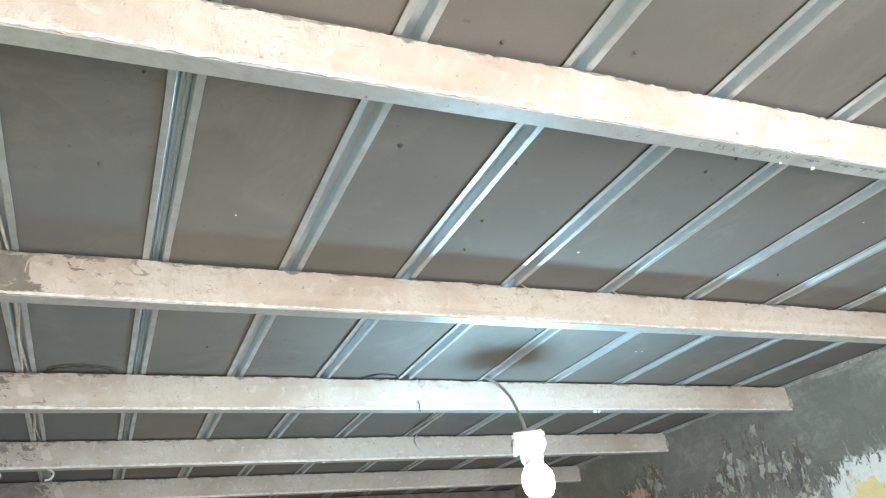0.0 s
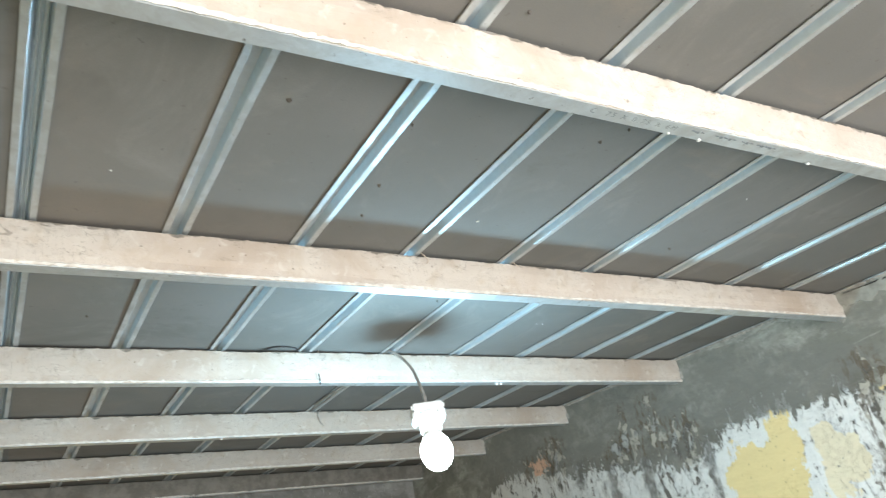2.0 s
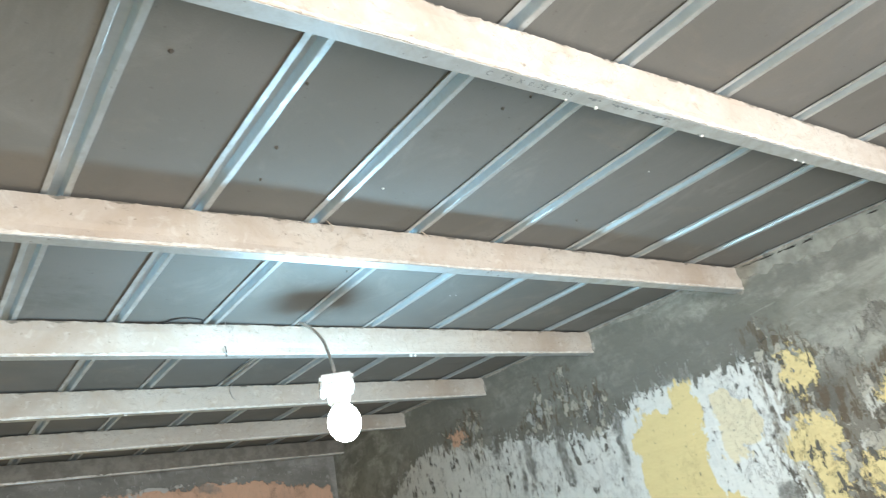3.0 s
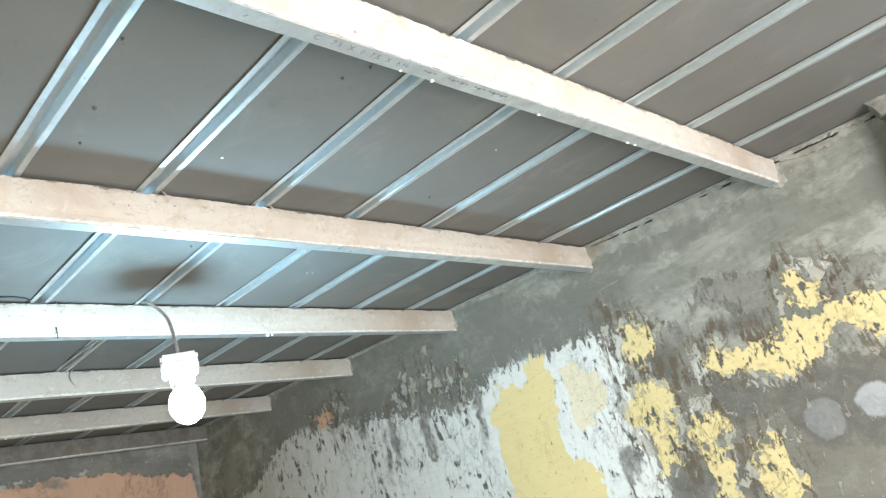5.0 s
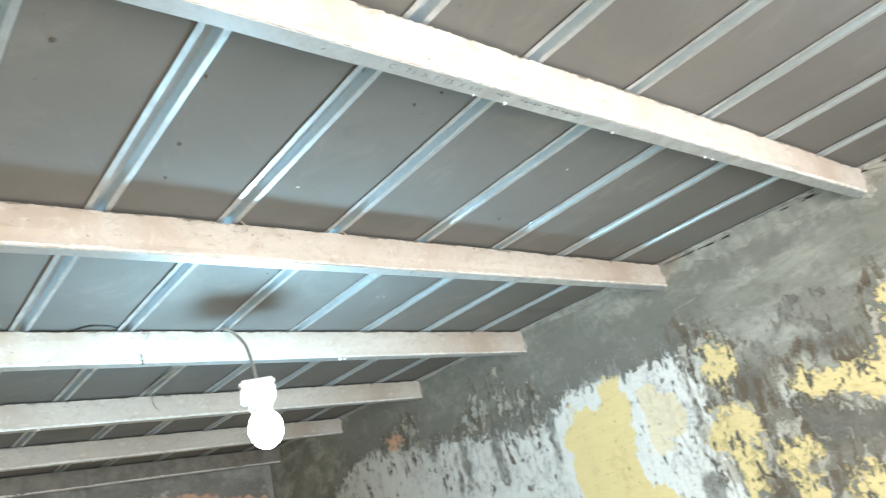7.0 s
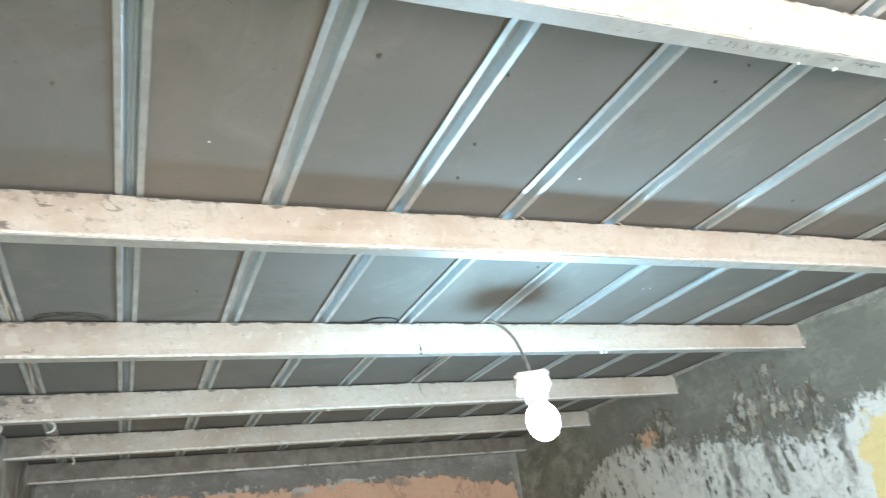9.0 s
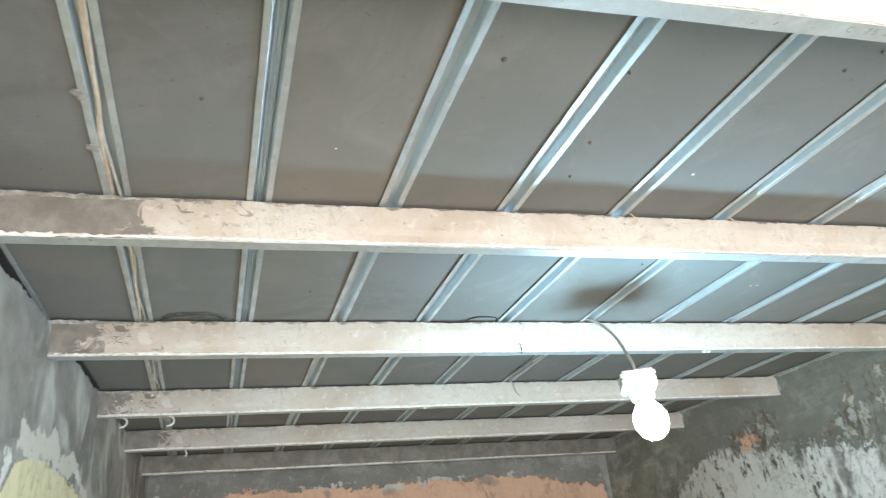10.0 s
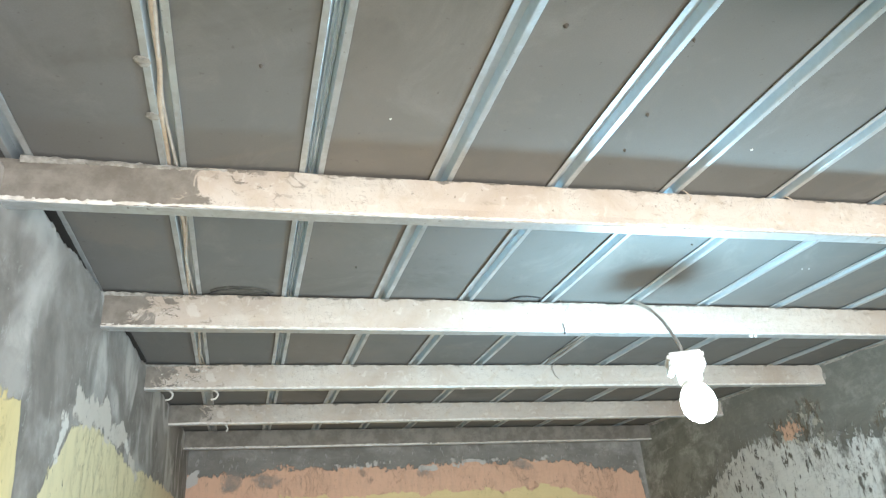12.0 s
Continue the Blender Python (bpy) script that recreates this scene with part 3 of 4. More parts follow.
def gap_shade_west():
    """Solid black strip that stands for the shade in the gap between the ragged wall top and the boards."""
    verts, faces, count = [], [], 140
    for i in range(count):
        y = 0.05 + 1.28 * i / (count - 1)
        rim = -0.9140 - 0.02 * y if y < 0.68 else XW + 0.003
        rim += 0.0015 * noise.noise((y * 40, 1.1, 4.0))
        verts += [(XW - 0.11, y, H - 0.0015), (rim, y, H - 0.0015), (rim, y, H + 0.003), (XW - 0.11, y, H + 0.003)]
    for i in range(count - 1):
        for j in range(4):
            n = (j + 1) % 4
            faces.append((i * 4 + j, i * 4 + n, (i + 1) * 4 + n, (i + 1) * 4 + j))
    faces += [(0, 1, 2, 3), tuple(range(count * 4 - 4, count * 4))]
    return mesh_of("trim_gap_west", verts, faces)


thing("trim_gap_west", gap_shade_west(), gap_shade_mat, "black strip painted as the shade in the gap between the cement wall and the boards", "gap", kind="structure")
thing("wall_north", box("wall_north", (XW - 0.05, YN, 0), (XE, YN + 0.12, TOP)), north_mat, "wall of dark cement above peeling orange and yellow paint", "wall", kind="structure")


def south_wall():
    bm = bmesh.new()
    for lo, hi in (((XW - 0.1, 0), (-0.35, TOP)), ((0.85, 0), (XE, TOP)), ((-0.35, 2.2), (0.85, TOP))):
        me = box("piece", (lo[0], YS - 0.12, lo[1]), (hi[0], YS, hi[1]))
        bm.from_mesh(me)
        bpy.data.meshes.remove(me)
    me = bpy.data.meshes.new("wall_south")
    bm.to_mesh(me)
    bm.free()
    return me


thing("wall_south", south_wall(), floor_mat, "plain cement wall with an open doorway", "wall", kind="structure")

# battens: where each one's western lip crosses y = 0, and its lean
BATTENS = [(-0.948, -0.02), (-0.708, -0.034), (-0.475, -0.02), (-0.236, -0.014), (-0.002, -0.006), (0.240, 0.0), (0.490, 0.02), (0.746, 0.008),
           (1.008, 0.013), (1.280, 0.010), (1.555, 0.010), (1.808, 0.0)]
BATTEN_W = 0.0435


def ceiling():
    """Boards butted over the battens, one island each, with a slab above."""
    bm = bmesh.new()
    rng = random.Random(4)
    rows = [(YS - 0.02, -1.35), (-1.35, 0.72), (0.72, YN + 0.02)]
    for y0, y1 in rows:
        for (xa, sa), (xb, sb) in zip([(XW - 0.15, 0.0)] + BATTENS, BATTENS + [(XE + 0.05, 0.0)]):
            lift = rng.uniform(0, 0.0006)
            me = box("board", (0, y0 + 0.0006, BOARD + lift), (1, y1 - 0.0006, BOARD + 0.012 + lift))
            for v in me.vertices:
                west, east = xa + sa * v.co.y + BATTEN_W - 0.007, xb + sb * v.co.y + 0.007
                v.co.x = east if v.co.x > 0.5 else west
            bm.from_mesh(me)
            bpy.data.meshes.remove(me)
    me = box("slab", (XW - 0.2, YS - 0.12, BOARD + 0.030), (XE + 0.12, YN + 0.12, BOARD + 0.1))
    bm.from_mesh(me)
    bpy.data.meshes.remove(me)
    me = bpy.data.meshes.new("ceiling")
    bm.to_mesh(me)
    bm.free()
    return me


thing("ceiling", ceiling(), board_mat, "grey fibre cement boards laid over metal battens", "ceiling", kind="structure")

# pier on the east wall, with a ragged collar of mortar spread under the boards
pier_mat = plain("pier_cement", (0.235, 0.222, 0.197), 0.92, other=(0.13, 0.122, 0.108), scale=14, bump=0.6)
pier = empty("pier", "rough cement pier standing against the wall", "pier", kind="structure")
pier.matrix_world = Matrix(((0, -1, 0, XE + 0.001), (0, 0, 1, -1.03), (1, 0, 0, 0), (0, 0, 0, 1)))
part("shaft", sweep("shaft", H - 0.02, 0.02, [(0.0, 0.0), (0.062, -0.004), (0.078, -0.022), (0.085, -0.05), (0.085, -0.9), (0.0, -0.9)], 0.012, 0.004, 3.3, (1, 2, 3)), pier_mat, pier)


def collar():
    """Flares out over the last hand's width, its edge torn."""
    verts, faces, rows_, k = [], [], 16, 60
    for i in range(rows_):
        f = i / (rows_ - 1)
        x = H - 0.040 + 0.043 * f
        grow = 0.022 * f ** 1.6
        for j in range(k):
            s_ = j / (k - 1)
            torn = 0.010 * noise.noise((s_ * 14, f * 1.5, 2.0)) + 0.006 * noise.noise((s_ * 40, f * 3, 5.0)) + 0.003 * noise.noise((s_ * 110, f * 8, 5.0))
            if s_ < 0.3:
                verts.append((x, 0.075 * s_ / 0.3, 0.004 + grow + torn - 0.015 * s_))
            else:
                verts.append((x, 0.082 + grow + torn, 0.004 + grow - (s_ - 0.3) * 0.9))
    for i in range(rows_ - 1):
        for j in range(k - 1):
            faces.append((i * k + j, i * k + j + 1, (i + 1) * k + j + 1, (i + 1) * k + j))
    back = len(verts)
    verts += [(H - 0.040, 0, -0.6), (H + 0.003, 0, -0.6)]
    faces += [tuple(range(k)) + (back,), tuple(range((rows_ - 1) * k, rows_ * k)) + (back + 1,)]
    return mesh_of("collar", verts, faces)


part("collar", collar(), pier_mat, pier, "torn mortar collar under the boards")


# ---------- beams ----------
def settled(me, length, more, slant, bottom):
    """The channel is a little wider at its eastern end, and its mortar face leans in towards the bottom."""
    for v in me.vertices:
        if v.co.y > 0.012:
            v.co.y += more * v.co.x / length
        else:
            v.co.y += slant * min(1.0, max(0.0, -v.co.z / bottom))
    return me


def beam(y_west, y_east, label, seed, bottom, cement, flange, more, slant, tone):
    x0, x1 = XW - 0.06, XE + 0.03
    length = math.hypot(x1 - x0, y_east - y_west)
    root = empty("ceiling_beam", label, "beam", "beams under the ceiling")
    root.matrix_world = pose(x0, y_west, H, 0, 0, math.degrees(math.atan2(y_east - y_west, x1 - x0)))
    lo, t = -bottom, 0.0018
    part("channel", settled(sweep("channel", length, 0.05, [
        (-0.001, lo + 0.011), (-0.001, lo), (flange, lo), (flange, -0.001), (0.022, -0.001), (0.022, -0.001 - t), (flange - t, -0.001 - t),
        (flange - t, lo + t), (t, lo + t), (t, lo + 0.011)], 0.0012, 0.0, seed), length, more, slant, bottom), lip_steel, root, "bare galvanised steel channel")
    face = [(flange - 0.003, lo + 0.003), (-0.002, lo + 0.0025), (-0.0035, lo + 0.006), (-0.003, lo + 0.02), (-0.004, lo * 0.6), (-0.004, lo * 0.3), (-0.002, -0.003),
            (0.017, -0.003), (flange - 0.003, -0.003)]
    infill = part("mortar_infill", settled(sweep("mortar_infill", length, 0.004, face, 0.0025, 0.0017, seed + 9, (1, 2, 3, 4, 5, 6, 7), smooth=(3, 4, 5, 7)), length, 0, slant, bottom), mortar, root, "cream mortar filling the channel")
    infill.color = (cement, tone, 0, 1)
    part("mortar_bead", settled(sweep("mortar_bead", length, 0.004, [(0.001, lo + 0.003), (-0.0035, lo + 0.0015), (-0.005, lo + 0.005), (-0.003, lo + 0.0085)], 0.0026, 0.0020, seed + 4), length, 0, slant, bottom), bead, root, "pale mortar squeezed out along the edge")
    return root


BEAMS = [(-0.578, -0.733, 0.0765, 0.02), (0.033, -0.048, 0.0835, 0.34), (0.664, 0.650, 0.092, 0.16), (1.361, 1.364, 0.088, 0.14), (2.032, 2.095, 0.086, 0.20), (2.69, 2.84, 0.092, 3.2)]
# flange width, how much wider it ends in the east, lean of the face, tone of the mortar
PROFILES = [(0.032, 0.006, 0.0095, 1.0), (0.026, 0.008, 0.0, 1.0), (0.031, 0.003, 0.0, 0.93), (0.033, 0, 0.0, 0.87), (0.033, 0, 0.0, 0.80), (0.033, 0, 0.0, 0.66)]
LABELS = ["steel ceiling beam filled with bright cream mortar, printed underneath", "steel ceiling beam filled with warm cream mortar, dark cement end",
          "steel ceiling beam with cream mortar beside the hanging lamp", "steel ceiling beam with cream mortar, crumbling at one end",
          "steel ceiling beam with pale mortar and greyer patches", "steel ceiling beam with grey mortar by the far wall"]
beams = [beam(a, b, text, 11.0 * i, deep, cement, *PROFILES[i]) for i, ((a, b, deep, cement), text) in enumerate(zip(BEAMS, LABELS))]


# mortar left standing along the upper edge where two beams meet the western wall
for k, run in ((1, 0.44), (2, 0.26), (3, 0.28)):
    ridge = sweep("mortar_ridge", run, 0.006, [(-0.001, -0.001), (-0.010, -0.002), (-0.012, -0.006), (-0.007, -0.010), (-0.001, -0.011)], 0.005, 0.003, 3.1 * k, (1, 2, 3))
    ob = part("mortar_ridge", ridge, fillet_mat, beams[k], "rough grey mortar ridge")
    ob.location.x, ob.rotation_euler.z = 0.05, 0.014 / run


# ---------- battens ----------
def batten(i, x, slope):
    root = empty("batten", "galvanised steel hat batten under the ceiling boards", "batten", "battens under the ceiling")
    y0, length = YS + 0.01, YN - YS - 0.02
    root.matrix_world = pose(x + slope * y0, y0, H, 0, 0, 90 - math.degrees(math.atan(slope)))
    w, h, lip, t = BATTEN_W, 0.018, 0.0098, 0.0012
    for k in (0, 1):
        a, b = (0.0, lip) if k == 0 else (w, w - lip)
        part("lip", sweep("lip", length, 0.02, [(-a, t), (-a, 0.0), (-b, 0.0), (-b, t)], 0.0008, 0.0005, 2.3 * i + k, (0, 1)), lip_steel, root,
             "dull whitish flange")
    a, b = lip - 0.0002, w - lip + 0.0002
    ridges = [(-w / 2, h - t)]
    if i == 2:  # an older profile with three rolled ridges
        ridges = [(-w / 2 + o + d, h - t - e) for o in (0.006, 0.0, -0.006) for d, e in ((0.002, 0.0), (0.0, 0.005), (-0.002, 0.0))]
    part("crown", sweep("crown", length, 0.1, [
        (-a, 0.0006), (-a - 0.004, h - t), *ridges, (-b + 0.004, h - t), (-b, 0.0006), (-b + t, 0.0016),
        (-b + 0.004 + t, h), (-a - 0.004 - t, h), (-a - t, 0.0016)], 0.0004, 0.0, 2.3 * i), steel, root, "smooth bluish recess")


for i, (a, b) in enumerate(BATTENS):
    batten(i, a, b)


# ---------- lamp ----------
def pendant():
    root = empty("hanging_lamp", "lit white bulb in a white lampholder hanging by its cable", "lamp")
    axis = (Vector((0.482, 0.388, 2.066)) - BULB).normalized()
    side = Vector((0.90, -0.42, 0.05))
    side = (side - side.dot(axis) * axis).normalized()
    m = Matrix.Translation(BULB) @ Matrix((side, axis.cross(side), axis)).transposed().to_4x4()
    n = Nodes("lit_bulb")
    n.shader.inputs["Emission Color"].default_value = (0.88, 0.97, 1.0, 1)
    n.shader.inputs["Emission Strength"].default_value = 25
    glass = n.done((0.9, 0.9, 0.9), 0.4)
    bulb = part("bulb", lathe("bulb", [(0.004, -0.050), (0.018, -0.046), (0.030, -0.036), (0.038, -0.020), (0.041, -0.003), (0.040, 0.010), (0.035, 0.024), (0.027, 0.036)]), glass, root, "glowing white bulb")
    bulb.visible_shadow = False
    base = part("bulb_base", lathe("bulb_base", [(0.026, 0.035), (0.025, 0.040), (0.022, 0.048), (0.019, 0.056)]), plastic, root, "white plastic collar of the bulb")
    socket = part("socket", lathe("socket", [(0.019, 0.05), (0.026, 0.052), (0.029, 0.058), (0.029, 0.086), (0.033, 0.092), (0.034, 0.101)]), plastic, root)
    plate = part("plate", box("plate", (-0.043, -0.039, 0.104), (0.043, 0.039, 0.126), 0.006), plastic, root, "square mounting plate of the lampholder")
    ears = [part("ear", box("ear", (a - 0.008, -0.038, 0.084), (a + 0.008, 0.038, 0.108), 0.004), plastic, root) for a in (-0.034, 0.034)]
    level = Vector((0.03, 0.10, 1.0)).normalized()
    flat = (side - side.dot(level) * level).normalized()
    centre = m @ Vector((0, 0, 0.112))
    hung = Matrix.Translation(centre) @ Matrix((flat, level.cross(flat), level)).transposed().to_4x4() @ Matrix.Translation((0, 0, -0.112))
    for ob in (bulb, base, socket):
        ob.matrix_world = m
    for ob in (plate, *ears):
        ob.matrix_world = hung
    top = m @ Vector((0, 0, 0.122))
    part("cable", tube("cable", [(0.525, 0.72, H + 0.008), (0.528, 0.668, H + 0.009), (0.532, 0.640, H + 0.002), (0.542, 0.600, H - 0.030), (0.541, 0.545, H - 0.078), (0.517, 0.475, H - 0.135), top + Vector((0.002, 0.006, 0.03)), top],
                       0.0045), wire_grey, root, "grey two-core cable")


pendant()


# ---------- east joint between wall and boards ----------
joint = sweep("mortar_joint", 4.6, 0.008, [(0.004, 0.022), (-0.013, 0.010), (-0.012, 0.004), (-0.004, -0.006), (0.004, -0.012)], 0.009, 0.006, 6.1, (1, 2, 3))
joint_ob = thing("trim_joint_east", joint, fillet_mat, "crumbling mortar joint between wall and ceiling boards", "joint", kind="structure")
joint_ob.matrix_world = Matrix(((0, 1, 0, XE), (1, 0, 0, -1.6), (0, 0, 1, H), (0, 0, 0, 1)))


def skim_sheet(y0, y1, low, seed):
    """A thin sheet of plaster spread down from the boards, its lower edge broken off."""
    verts, faces, count, k = [], [], int((y1 - y0) / 0.003), 7
    for i in range(count):
        f = i / (count - 1)
        y = y0 + (y1 - y0) * f
        taper = min(1.0, f * 6, (1 - f) * 6) ** 0.6
        edge = low * taper * (1 + 0.75 * noise.noise((y * 7, seed, 0.0)) + 0.30 * noise.noise((y * 25, seed, 3.0))) + 0.006 * noise.noise((y * 90, seed, 7.0)) + 0.003 * noise.noise((y * 230, seed, 7.0))
        edge = max(0.008, edge)
        thick = 0.006 + 0.0025 * noise.noise((y * 23, seed, 9.0))
        for j in range(k):
            d = j / (k - 2) if j < k - 1 else 1.0
            out = thick * (1.0 + 0.3 * noise.noise((y * 30, d * 3, seed))) if j < k - 1 else -0.002
            verts.append((XE - out, y, H - 0.004 - edge * d))
    for i in range(count - 1):
        for j in range(k - 1):
            faces.append((i * k + j, i * k + j + 1, (i + 1) * k + j + 1, (i + 1) * k + j))
    return mesh_of("trim_skim", verts, faces)


skim_mat = plain("skim_plaster", (0.36, 0.363, 0.33), 0.9, other=(0.235, 0.237, 0.212), scale=22, bump=0.5)
for name_, y0_, y1_, low_, seed_ in (("trim_skim_1", -0.70, -0.02, 0.055, 1.3), ("trim_skim_2", 0.02, 0.52, 0.02, 4.1), ("trim_skim_3", -1.0, -0.74, 0.022, 6.6)):
    thing(name_, skim_sheet(y0_, y1_, low_, seed_), skim_mat, "thin grey plaster sheet broken along its lower edge", "plaster", kind="structure")


# solid dark strip in place of the shade inside the joint's crack
slit = sweep("crack", 1.75, 0.01, [(-0.0012, 0.003), (-0.0016, 0.0), (-0.0012, -0.003), (0.004, 0.0)], 0.005, 0.002, 8.8)
slit_ob = thing("trim_crack_east", slit, gap_shade_mat, "dark strip painted as the shade in the crack under the mortar joint", "crack", kind="structure")
slit_ob.matrix_world = Matrix(((0, 1, 0, XE - 0.004), (1, 0, 0, -1.6), (0, 0, 1, H - 0.012), (0, 0, 0, 1)))


# ---------- printing under the first beam ----------
def printing():
    b = beams[0]
    inv = b.matrix_world.inverted()
    under = -0.0773
    data = bpy.data.curves.new("text", "FONT")
    data.body, data.size, data.align_x, data.align_y = "C  75 X 0.75 X 6M", 0.0138, "LEFT", "CENTER"
    data.space_character = 1.52
    ob = bpy.data.objects.new("text", data)
    me = bpy.data.meshes.new_from_object(ob)
    bpy.data.objects.remove(ob)
    me.name = "printed_marking"
    start = inv @ Vector((0.213, -0.616, H))
    turn = Matrix(((1, 0, 0, 0), (0, -1, 0, 0), (0, 0, -1, 0), (0, 0, 0, 1)))
    me.transform(Matrix.Translation((start.x, 0.019, under - 0.0006)) @ turn)
    part("printed_marking", me, ink, b, "size marking printed on the steel")
    for a, count in ((0.408, 3), (0.460, 5), (0.520, 3), (0.556, 5)):
        for k in range(count):
            local = inv @ Vector((a + 0.0098 * k, -0.62, H))
            part("printed_bar", box("printed_bar", (local.x, 0.0145, under - 0.0008), (local.x + 0.0066, 0.0168 + 0.0025 * (k % 2), under - 0.0002)), ink, b)


printing()


# ---------- wires ----------
def wire(name, label, points, radius, material, category="wire"):
    return thing(name, tube(name, points, radius), material, label, category)


def groove(y, dx=0.0, i=1):
    return BATTENS[i][0] + BATTENS[i][1] * y + BATTEN_W / 2 + dx


rng = random.Random(12)
for name, label, mat_, r, shift, phase in (("electric_cable", "tan sheathed cable lying in the batten's recess", wire_tan, 0.0042, -0.004, 0.0),
                                           ("electric_cable", "thin pale wire lying in the batten's recess", wire_white, 0.0028, 0.003, 1.4)):
    pts = []
    for k in range(36):
        y = -1.9 + k * 0.098
        pts.append((groove(y, shift + 0.0055 * math.sin(k * 0.9 + phase) + rng.uniform(-0.002, 0.002)), y, H + 0.006 + 0.002 * math.sin(k * 1.7 + phase)))
    wire(name, label, pts, r, mat_)
wire("electric_wire", "grey wire sagging from the batten beside the beam", [(groove(0.78, 0.01, 6), 0.78, H + 0.006), (groove(0.95, 0.004, 6), 0.95, H + 0.002), (groove(1.05, -0.012, 6), 1.05, H - 0.004),
     (groove(1.18, -0.02, 6), 1.18, H - 0.003), (groove(1.35, -0.01, 6), 1.37, H + 0.006)], 0.0035, wire_grey)
wire("electric_wire", "second grey wire beside the batten", [(groove(0.9, -0.02, 6), 0.9, H + 0.004), (groove(1.05, -0.004, 6), 1.05, H - 0.003), (groove(1.2, 0.002, 6), 1.2, H - 0.002), (groove(1.36, 0.0, 6), 1.37, H + 0.006)],
     0.003, wire_grey)
wire("bent_wire", "black wire arching from the top of the beam", [(0.128, 0.668, H - 0.004), (0.142, 0.648, H + 0.000), (0.165, 0.628, H + 0.002), (0.195, 0.624, H + 0.002), (0.228, 0.634, H + 0.002), (0.240, 0.655, H + 0.000)], 0.0024, wire_black)
wire("bent_wire", "dark wire lying against the cement smear on the board", [(-0.68, 0.668, H - 0.002), (-0.64, 0.635, H + 0.002), (-0.58, 0.620, H + 0.002), (-0.53, 0.635, H + 0.002), (-0.515, 0.668, H - 0.002)], 0.0014, wire_black)
wire("tie_wire", "short rusty tie wire hanging on the beam", [(0.287, -0.008, H + 0.004), (0.288, -0.018, H - 0.006), (0.296, -0.020, H - 0.018), (0.293, -0.018, H - 0.026)], 0.0013, wire_tan)
wire("tie_wire", "short rusty tie wire hanging on the beam", [(0.528, -0.012, H + 0.004), (0.530, -0.024, H - 0.006), (0.537, -0.026, H - 0.014)], 0.0013, wire_tan)
wire("tie_wire", "curled tie wire on the beam", [(0.303, 0.655, H + 0.004), (0.300, 0.646, H - 0.006), (0.312, 0.643, H - 0.014), (0.318, 0.643, H - 0.008), (0.316, 0.643, H - 0.020), (0.306, 0.643, H - 0.028)], 0.0014, wire_grey)
wire("tie_wire", "dark tie wire round the beam", [(0.296, 0.648, H - 0.068), (0.297, 0.645, H - 0.082), (0.299, 0.648, H - 0.096), (0.302, 0.66, H - 0.094)], 0.0016, wire_black)
wire("tie_wire", "loop of dark wire hanging on the beam", [(0.572, 1.352, H + 0.002), (0.560, 1.348, H - 0.018), (0.566, 1.347, H - 0.042), (0.580, 1.348, H - 0.06)], 0.0018, wire_grey)
for x, y in ((-0.835, 1.372), (-0.690, 1.372)):
    wire("wire_end", "white wire end curling out under the beam", [(x - 0.012, y + 0.01, H - 0.084), (x + 0.004, y - 0.006, H - 0.092), (x + 0.014, y - 0.008, H - 0.104), (x + 0.008, y - 0.006, H - 0.118),
         (x - 0.008, y - 0.004, H - 0.122)], 0.0036, wire_white)
wire("wire_end", "white wire end curling out under the beam", [(-0.69, 2.05, H - 0.084), (-0.678, 2.032, H - 0.092), (-0.67, 2.03, H - 0.108), (-0.676, 2.032, H - 0.118)], 0.0036, wire_white)


# ---------- small marks on the boards ----------
def lump(name, seed, size, squash):
    bm = bmesh.new()
    bmesh.ops.create_icosphere(bm, subdivisions=2, radius=1)
    for v in bm.verts:
        k = 1 + 0.45 * noise.noise(v.co * 1.8 + Vector((seed, 0, 0)))
        v.co = Vector((v.co.x * size * k, v.co.y * size * k, v.co.z * size * squash * k))
    me = bpy.data.meshes.new(name)
    bm.to_mesh(me)
    bm.free()
    return me


for x, y, r in ((-0.542, -0.261, 0.0030), (-0.142, -0.412, 0.0045), (0.079, -0.239, 0.0034), (0.094, -0.131, 0.0028), (0.389, -0.479, 0.0034), (0.413, -0.525, 0.0026), (0.899, -0.171, 0.0032),
                (-0.317, 0.458, 0.0030), (-0.364, 0.214, 0.0022), (0.052, -0.417, 0.0026), (-0.092, -0.644, 0.0032), (0.084, -0.680, 0.0030), (-0.492, -0.471, 0.0024), (0.471, 0.240, 0.0026)):
    tip = thing("screw_tip", lathe("screw_tip", [(r, 0.004), (r * 0.9, -0.0008), (r * 0.5, -0.003), (r * 0.2, -0.0045)], 12), screw_mat, "dark screw tip poking through the ceiling board", "screw", "screw tips in the boards")
    tip.location = (x, y, BOARD)
for i, (x, y, r) in enumerate(((-0.340, -0.162, 0.002), (0.334, -0.168, 0.0034), (0.880, -0.414, 0.002), (0.891, 0.360, 0.002), (0.912, 0.358, 0.002))):
    bit = thing("plaster_fleck", lump("plaster_fleck", i * 3.1, r, 0.5), plastic, "small white fleck of plaster on the board", "fleck", "plaster flecks")
    bit.location = (x, y, BOARD)
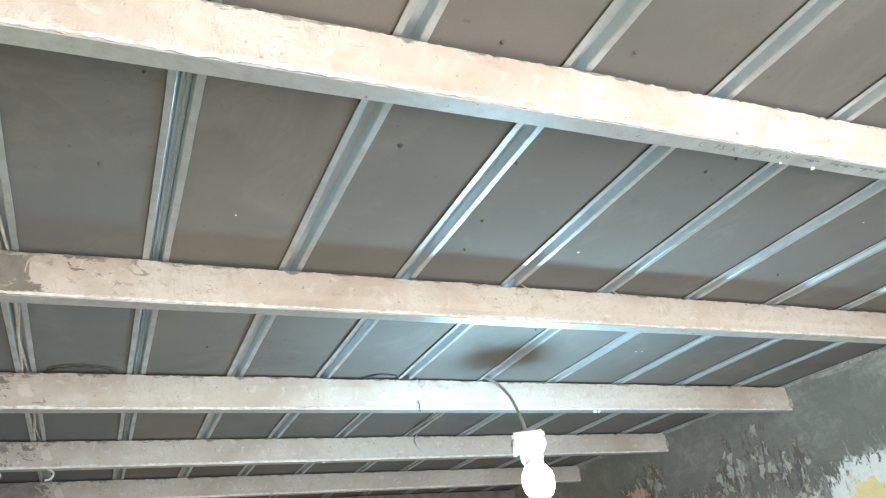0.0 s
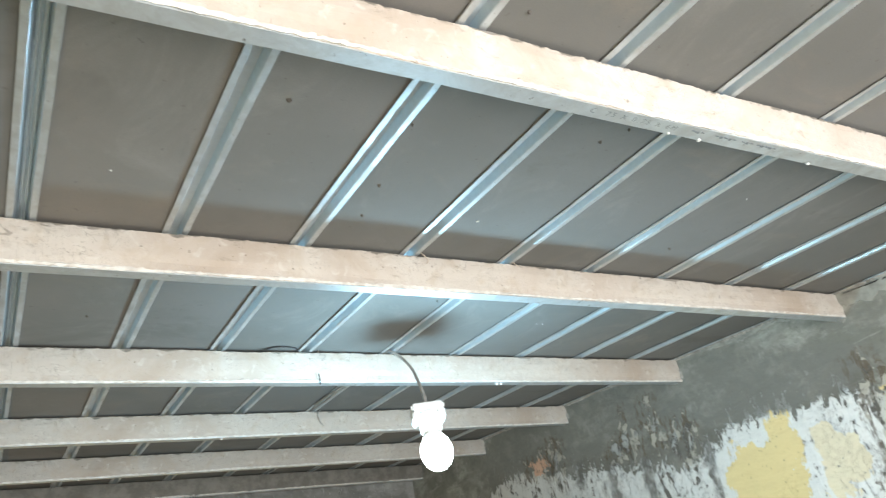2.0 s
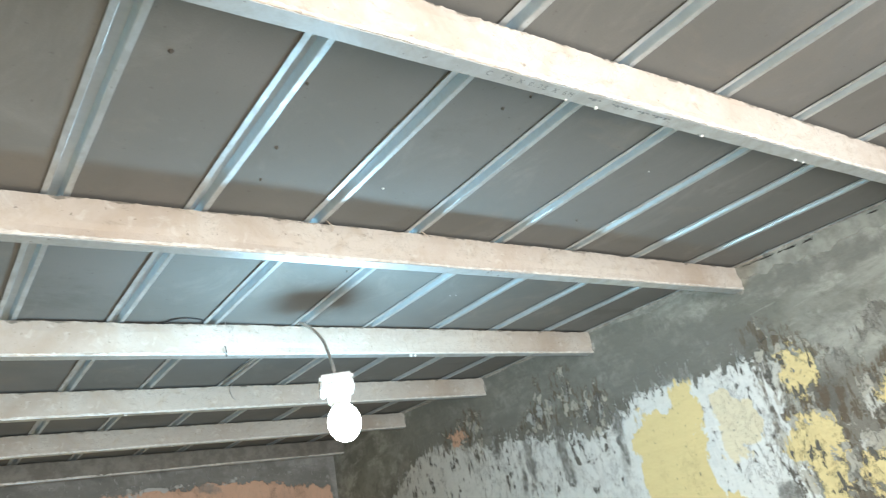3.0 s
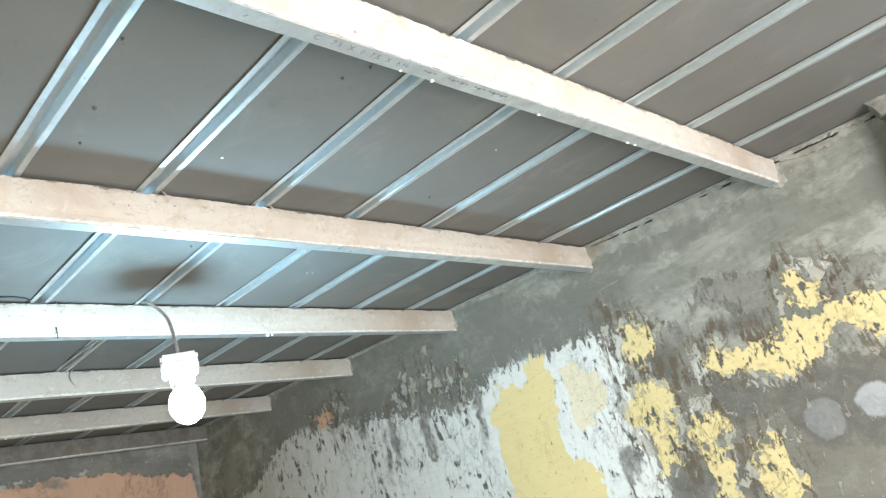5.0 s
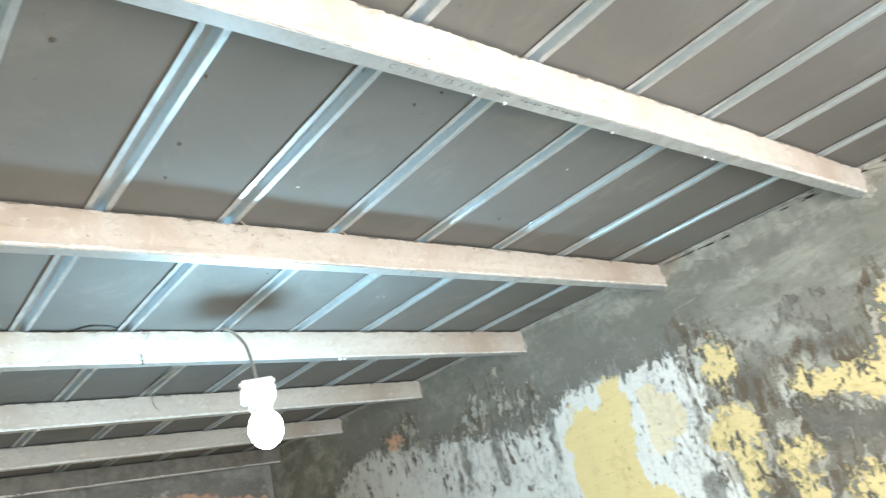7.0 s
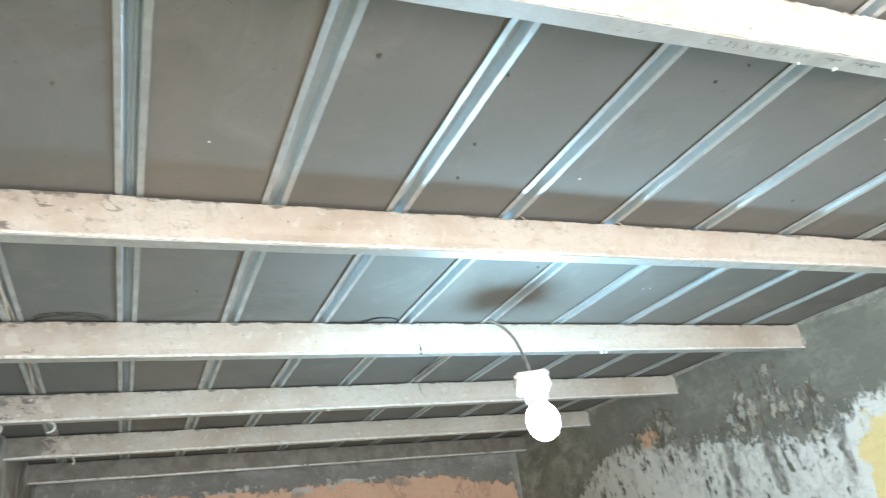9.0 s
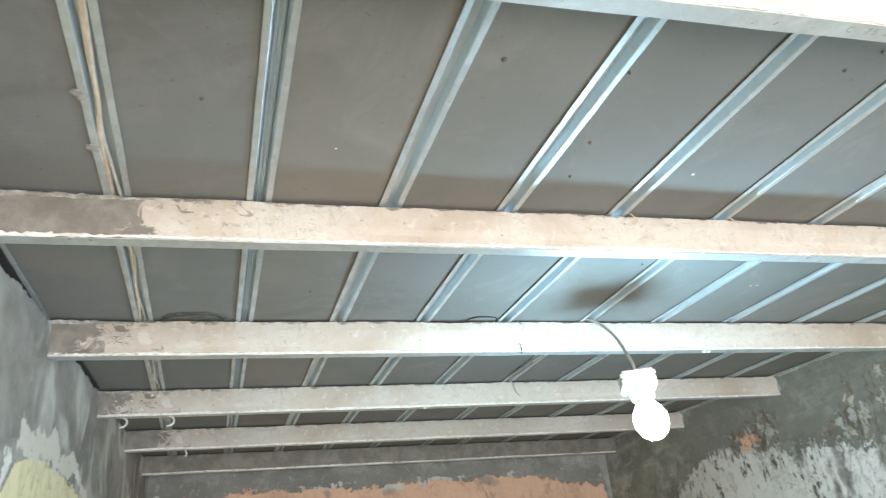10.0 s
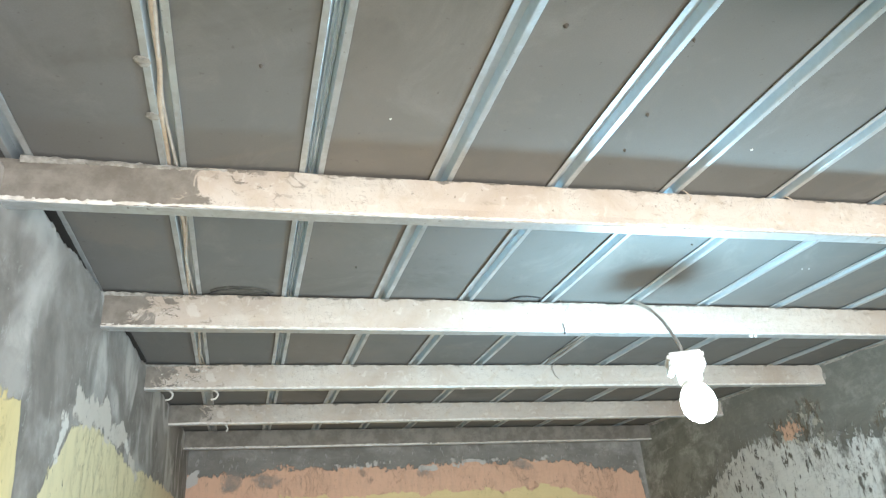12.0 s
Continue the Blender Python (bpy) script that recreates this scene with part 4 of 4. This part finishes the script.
for i, (k, x, away, r) in enumerate(((2, 0.925, 0.006, 0.006), (2, 0.945, 0.010, 0.0045), (0, 0.375, 0.033, 0.002), (0, 0.440, 0.033, 0.003), (0, 0.71, 0.034, 0.0028), (0, 1.02, 0.034, 0.003),
                                     (0, 1.05, 0.034, 0.003), (4, 0.55, 0.01, 0.004), (4, -0.2, 0.01, 0.004), (3, 0.2, 0.01, 0.005))):
    west, east, deep = BEAMS[k][:3]
    y = west + (east - west) * (x - XW + 0.06) / (XE - XW + 0.09) + away
    bit = thing("mortar_crumb", lump("mortar_crumb", 20 + i * 2.3, r, 0.8), plastic, "white crumb of mortar stuck under the beam", "crumb", "mortar crumbs")
    bit.location = (x, y, H - deep - r * 0.4)
for i, (x, y, r) in enumerate(((groove(-0.25, -0.020), -0.25, 0.011), (groove(-0.12, -0.020), -0.12, 0.010))):
    bit = thing("mortar_dab", lump("mortar_dab", 40 + i * 2.3, r, 0.35), fillet_mat, "grey dab of mortar on the batten's flange", "mortar", "mortar dabs")
    bit.location = (x, y, H)
smear = thing("cement_smear", lump("cement_smear", 71, 0.05, 0.03), plain("dark_cement", (0.06, 0.058, 0.05), 0.95, other=(0.14, 0.135, 0.12), scale=60, bump=0.5), "dark cement smear on the board above the beam", "smear")
smear.matrix_world = Matrix.Translation((-0.59, 0.640, BOARD - 0.001)) @ Matrix.Diagonal((1.6, 0.62, 1, 1))


# ---------- mortar packed round the beam ends at the east wall ----------
for i, (k, dz, r) in enumerate(((0, -0.062, 0.028), (0, -0.02, 0.024), (1, -0.03, 0.026), (1, -0.075, 0.022), (2, -0.06, 0.03), (3, -0.05, 0.028), (4, -0.05, 0.028))):
    west, east, deep = BEAMS[k][:3]
    pack = thing("mortar_packing", lump("mortar_packing", 60 + i * 1.7, r, 1.1), fillet_mat, "rough mortar packed round the beam's end at the wall", "mortar", "mortar packings")
    pack.matrix_world = Matrix.Translation((XE + 0.006, east + 0.012, H + dz)) @ Matrix.Diagonal((0.5, 1, 1, 1))


# ---------- crumbled cement on the western beam ends ----------
rng = random.Random(31)
for i in range(16):
    k = 3
    west, east, deep = BEAMS[k][:3]
    x = XW + (rng.uniform(0.05, 0.20) if k == 3 else rng.uniform(0.06, 0.16))
    y = west + (east - west) * (x - XW + 0.06) / (XE - XW + 0.09) - 0.004
    crumb = thing("cement_crumb", lump("cement_crumb", 90 + i * 1.3, rng.uniform(0.0025, 0.0055), 0.9), fillet_mat if i % 3 else bead, "crumb of broken cement on the beam's end", "crumb", "cement crumbs")
    crumb.matrix_world = Matrix.Translation((x, y, H - rng.uniform(0.012, deep - 0.012))) @ Matrix.Diagonal((1, 0.5, 1, 1))
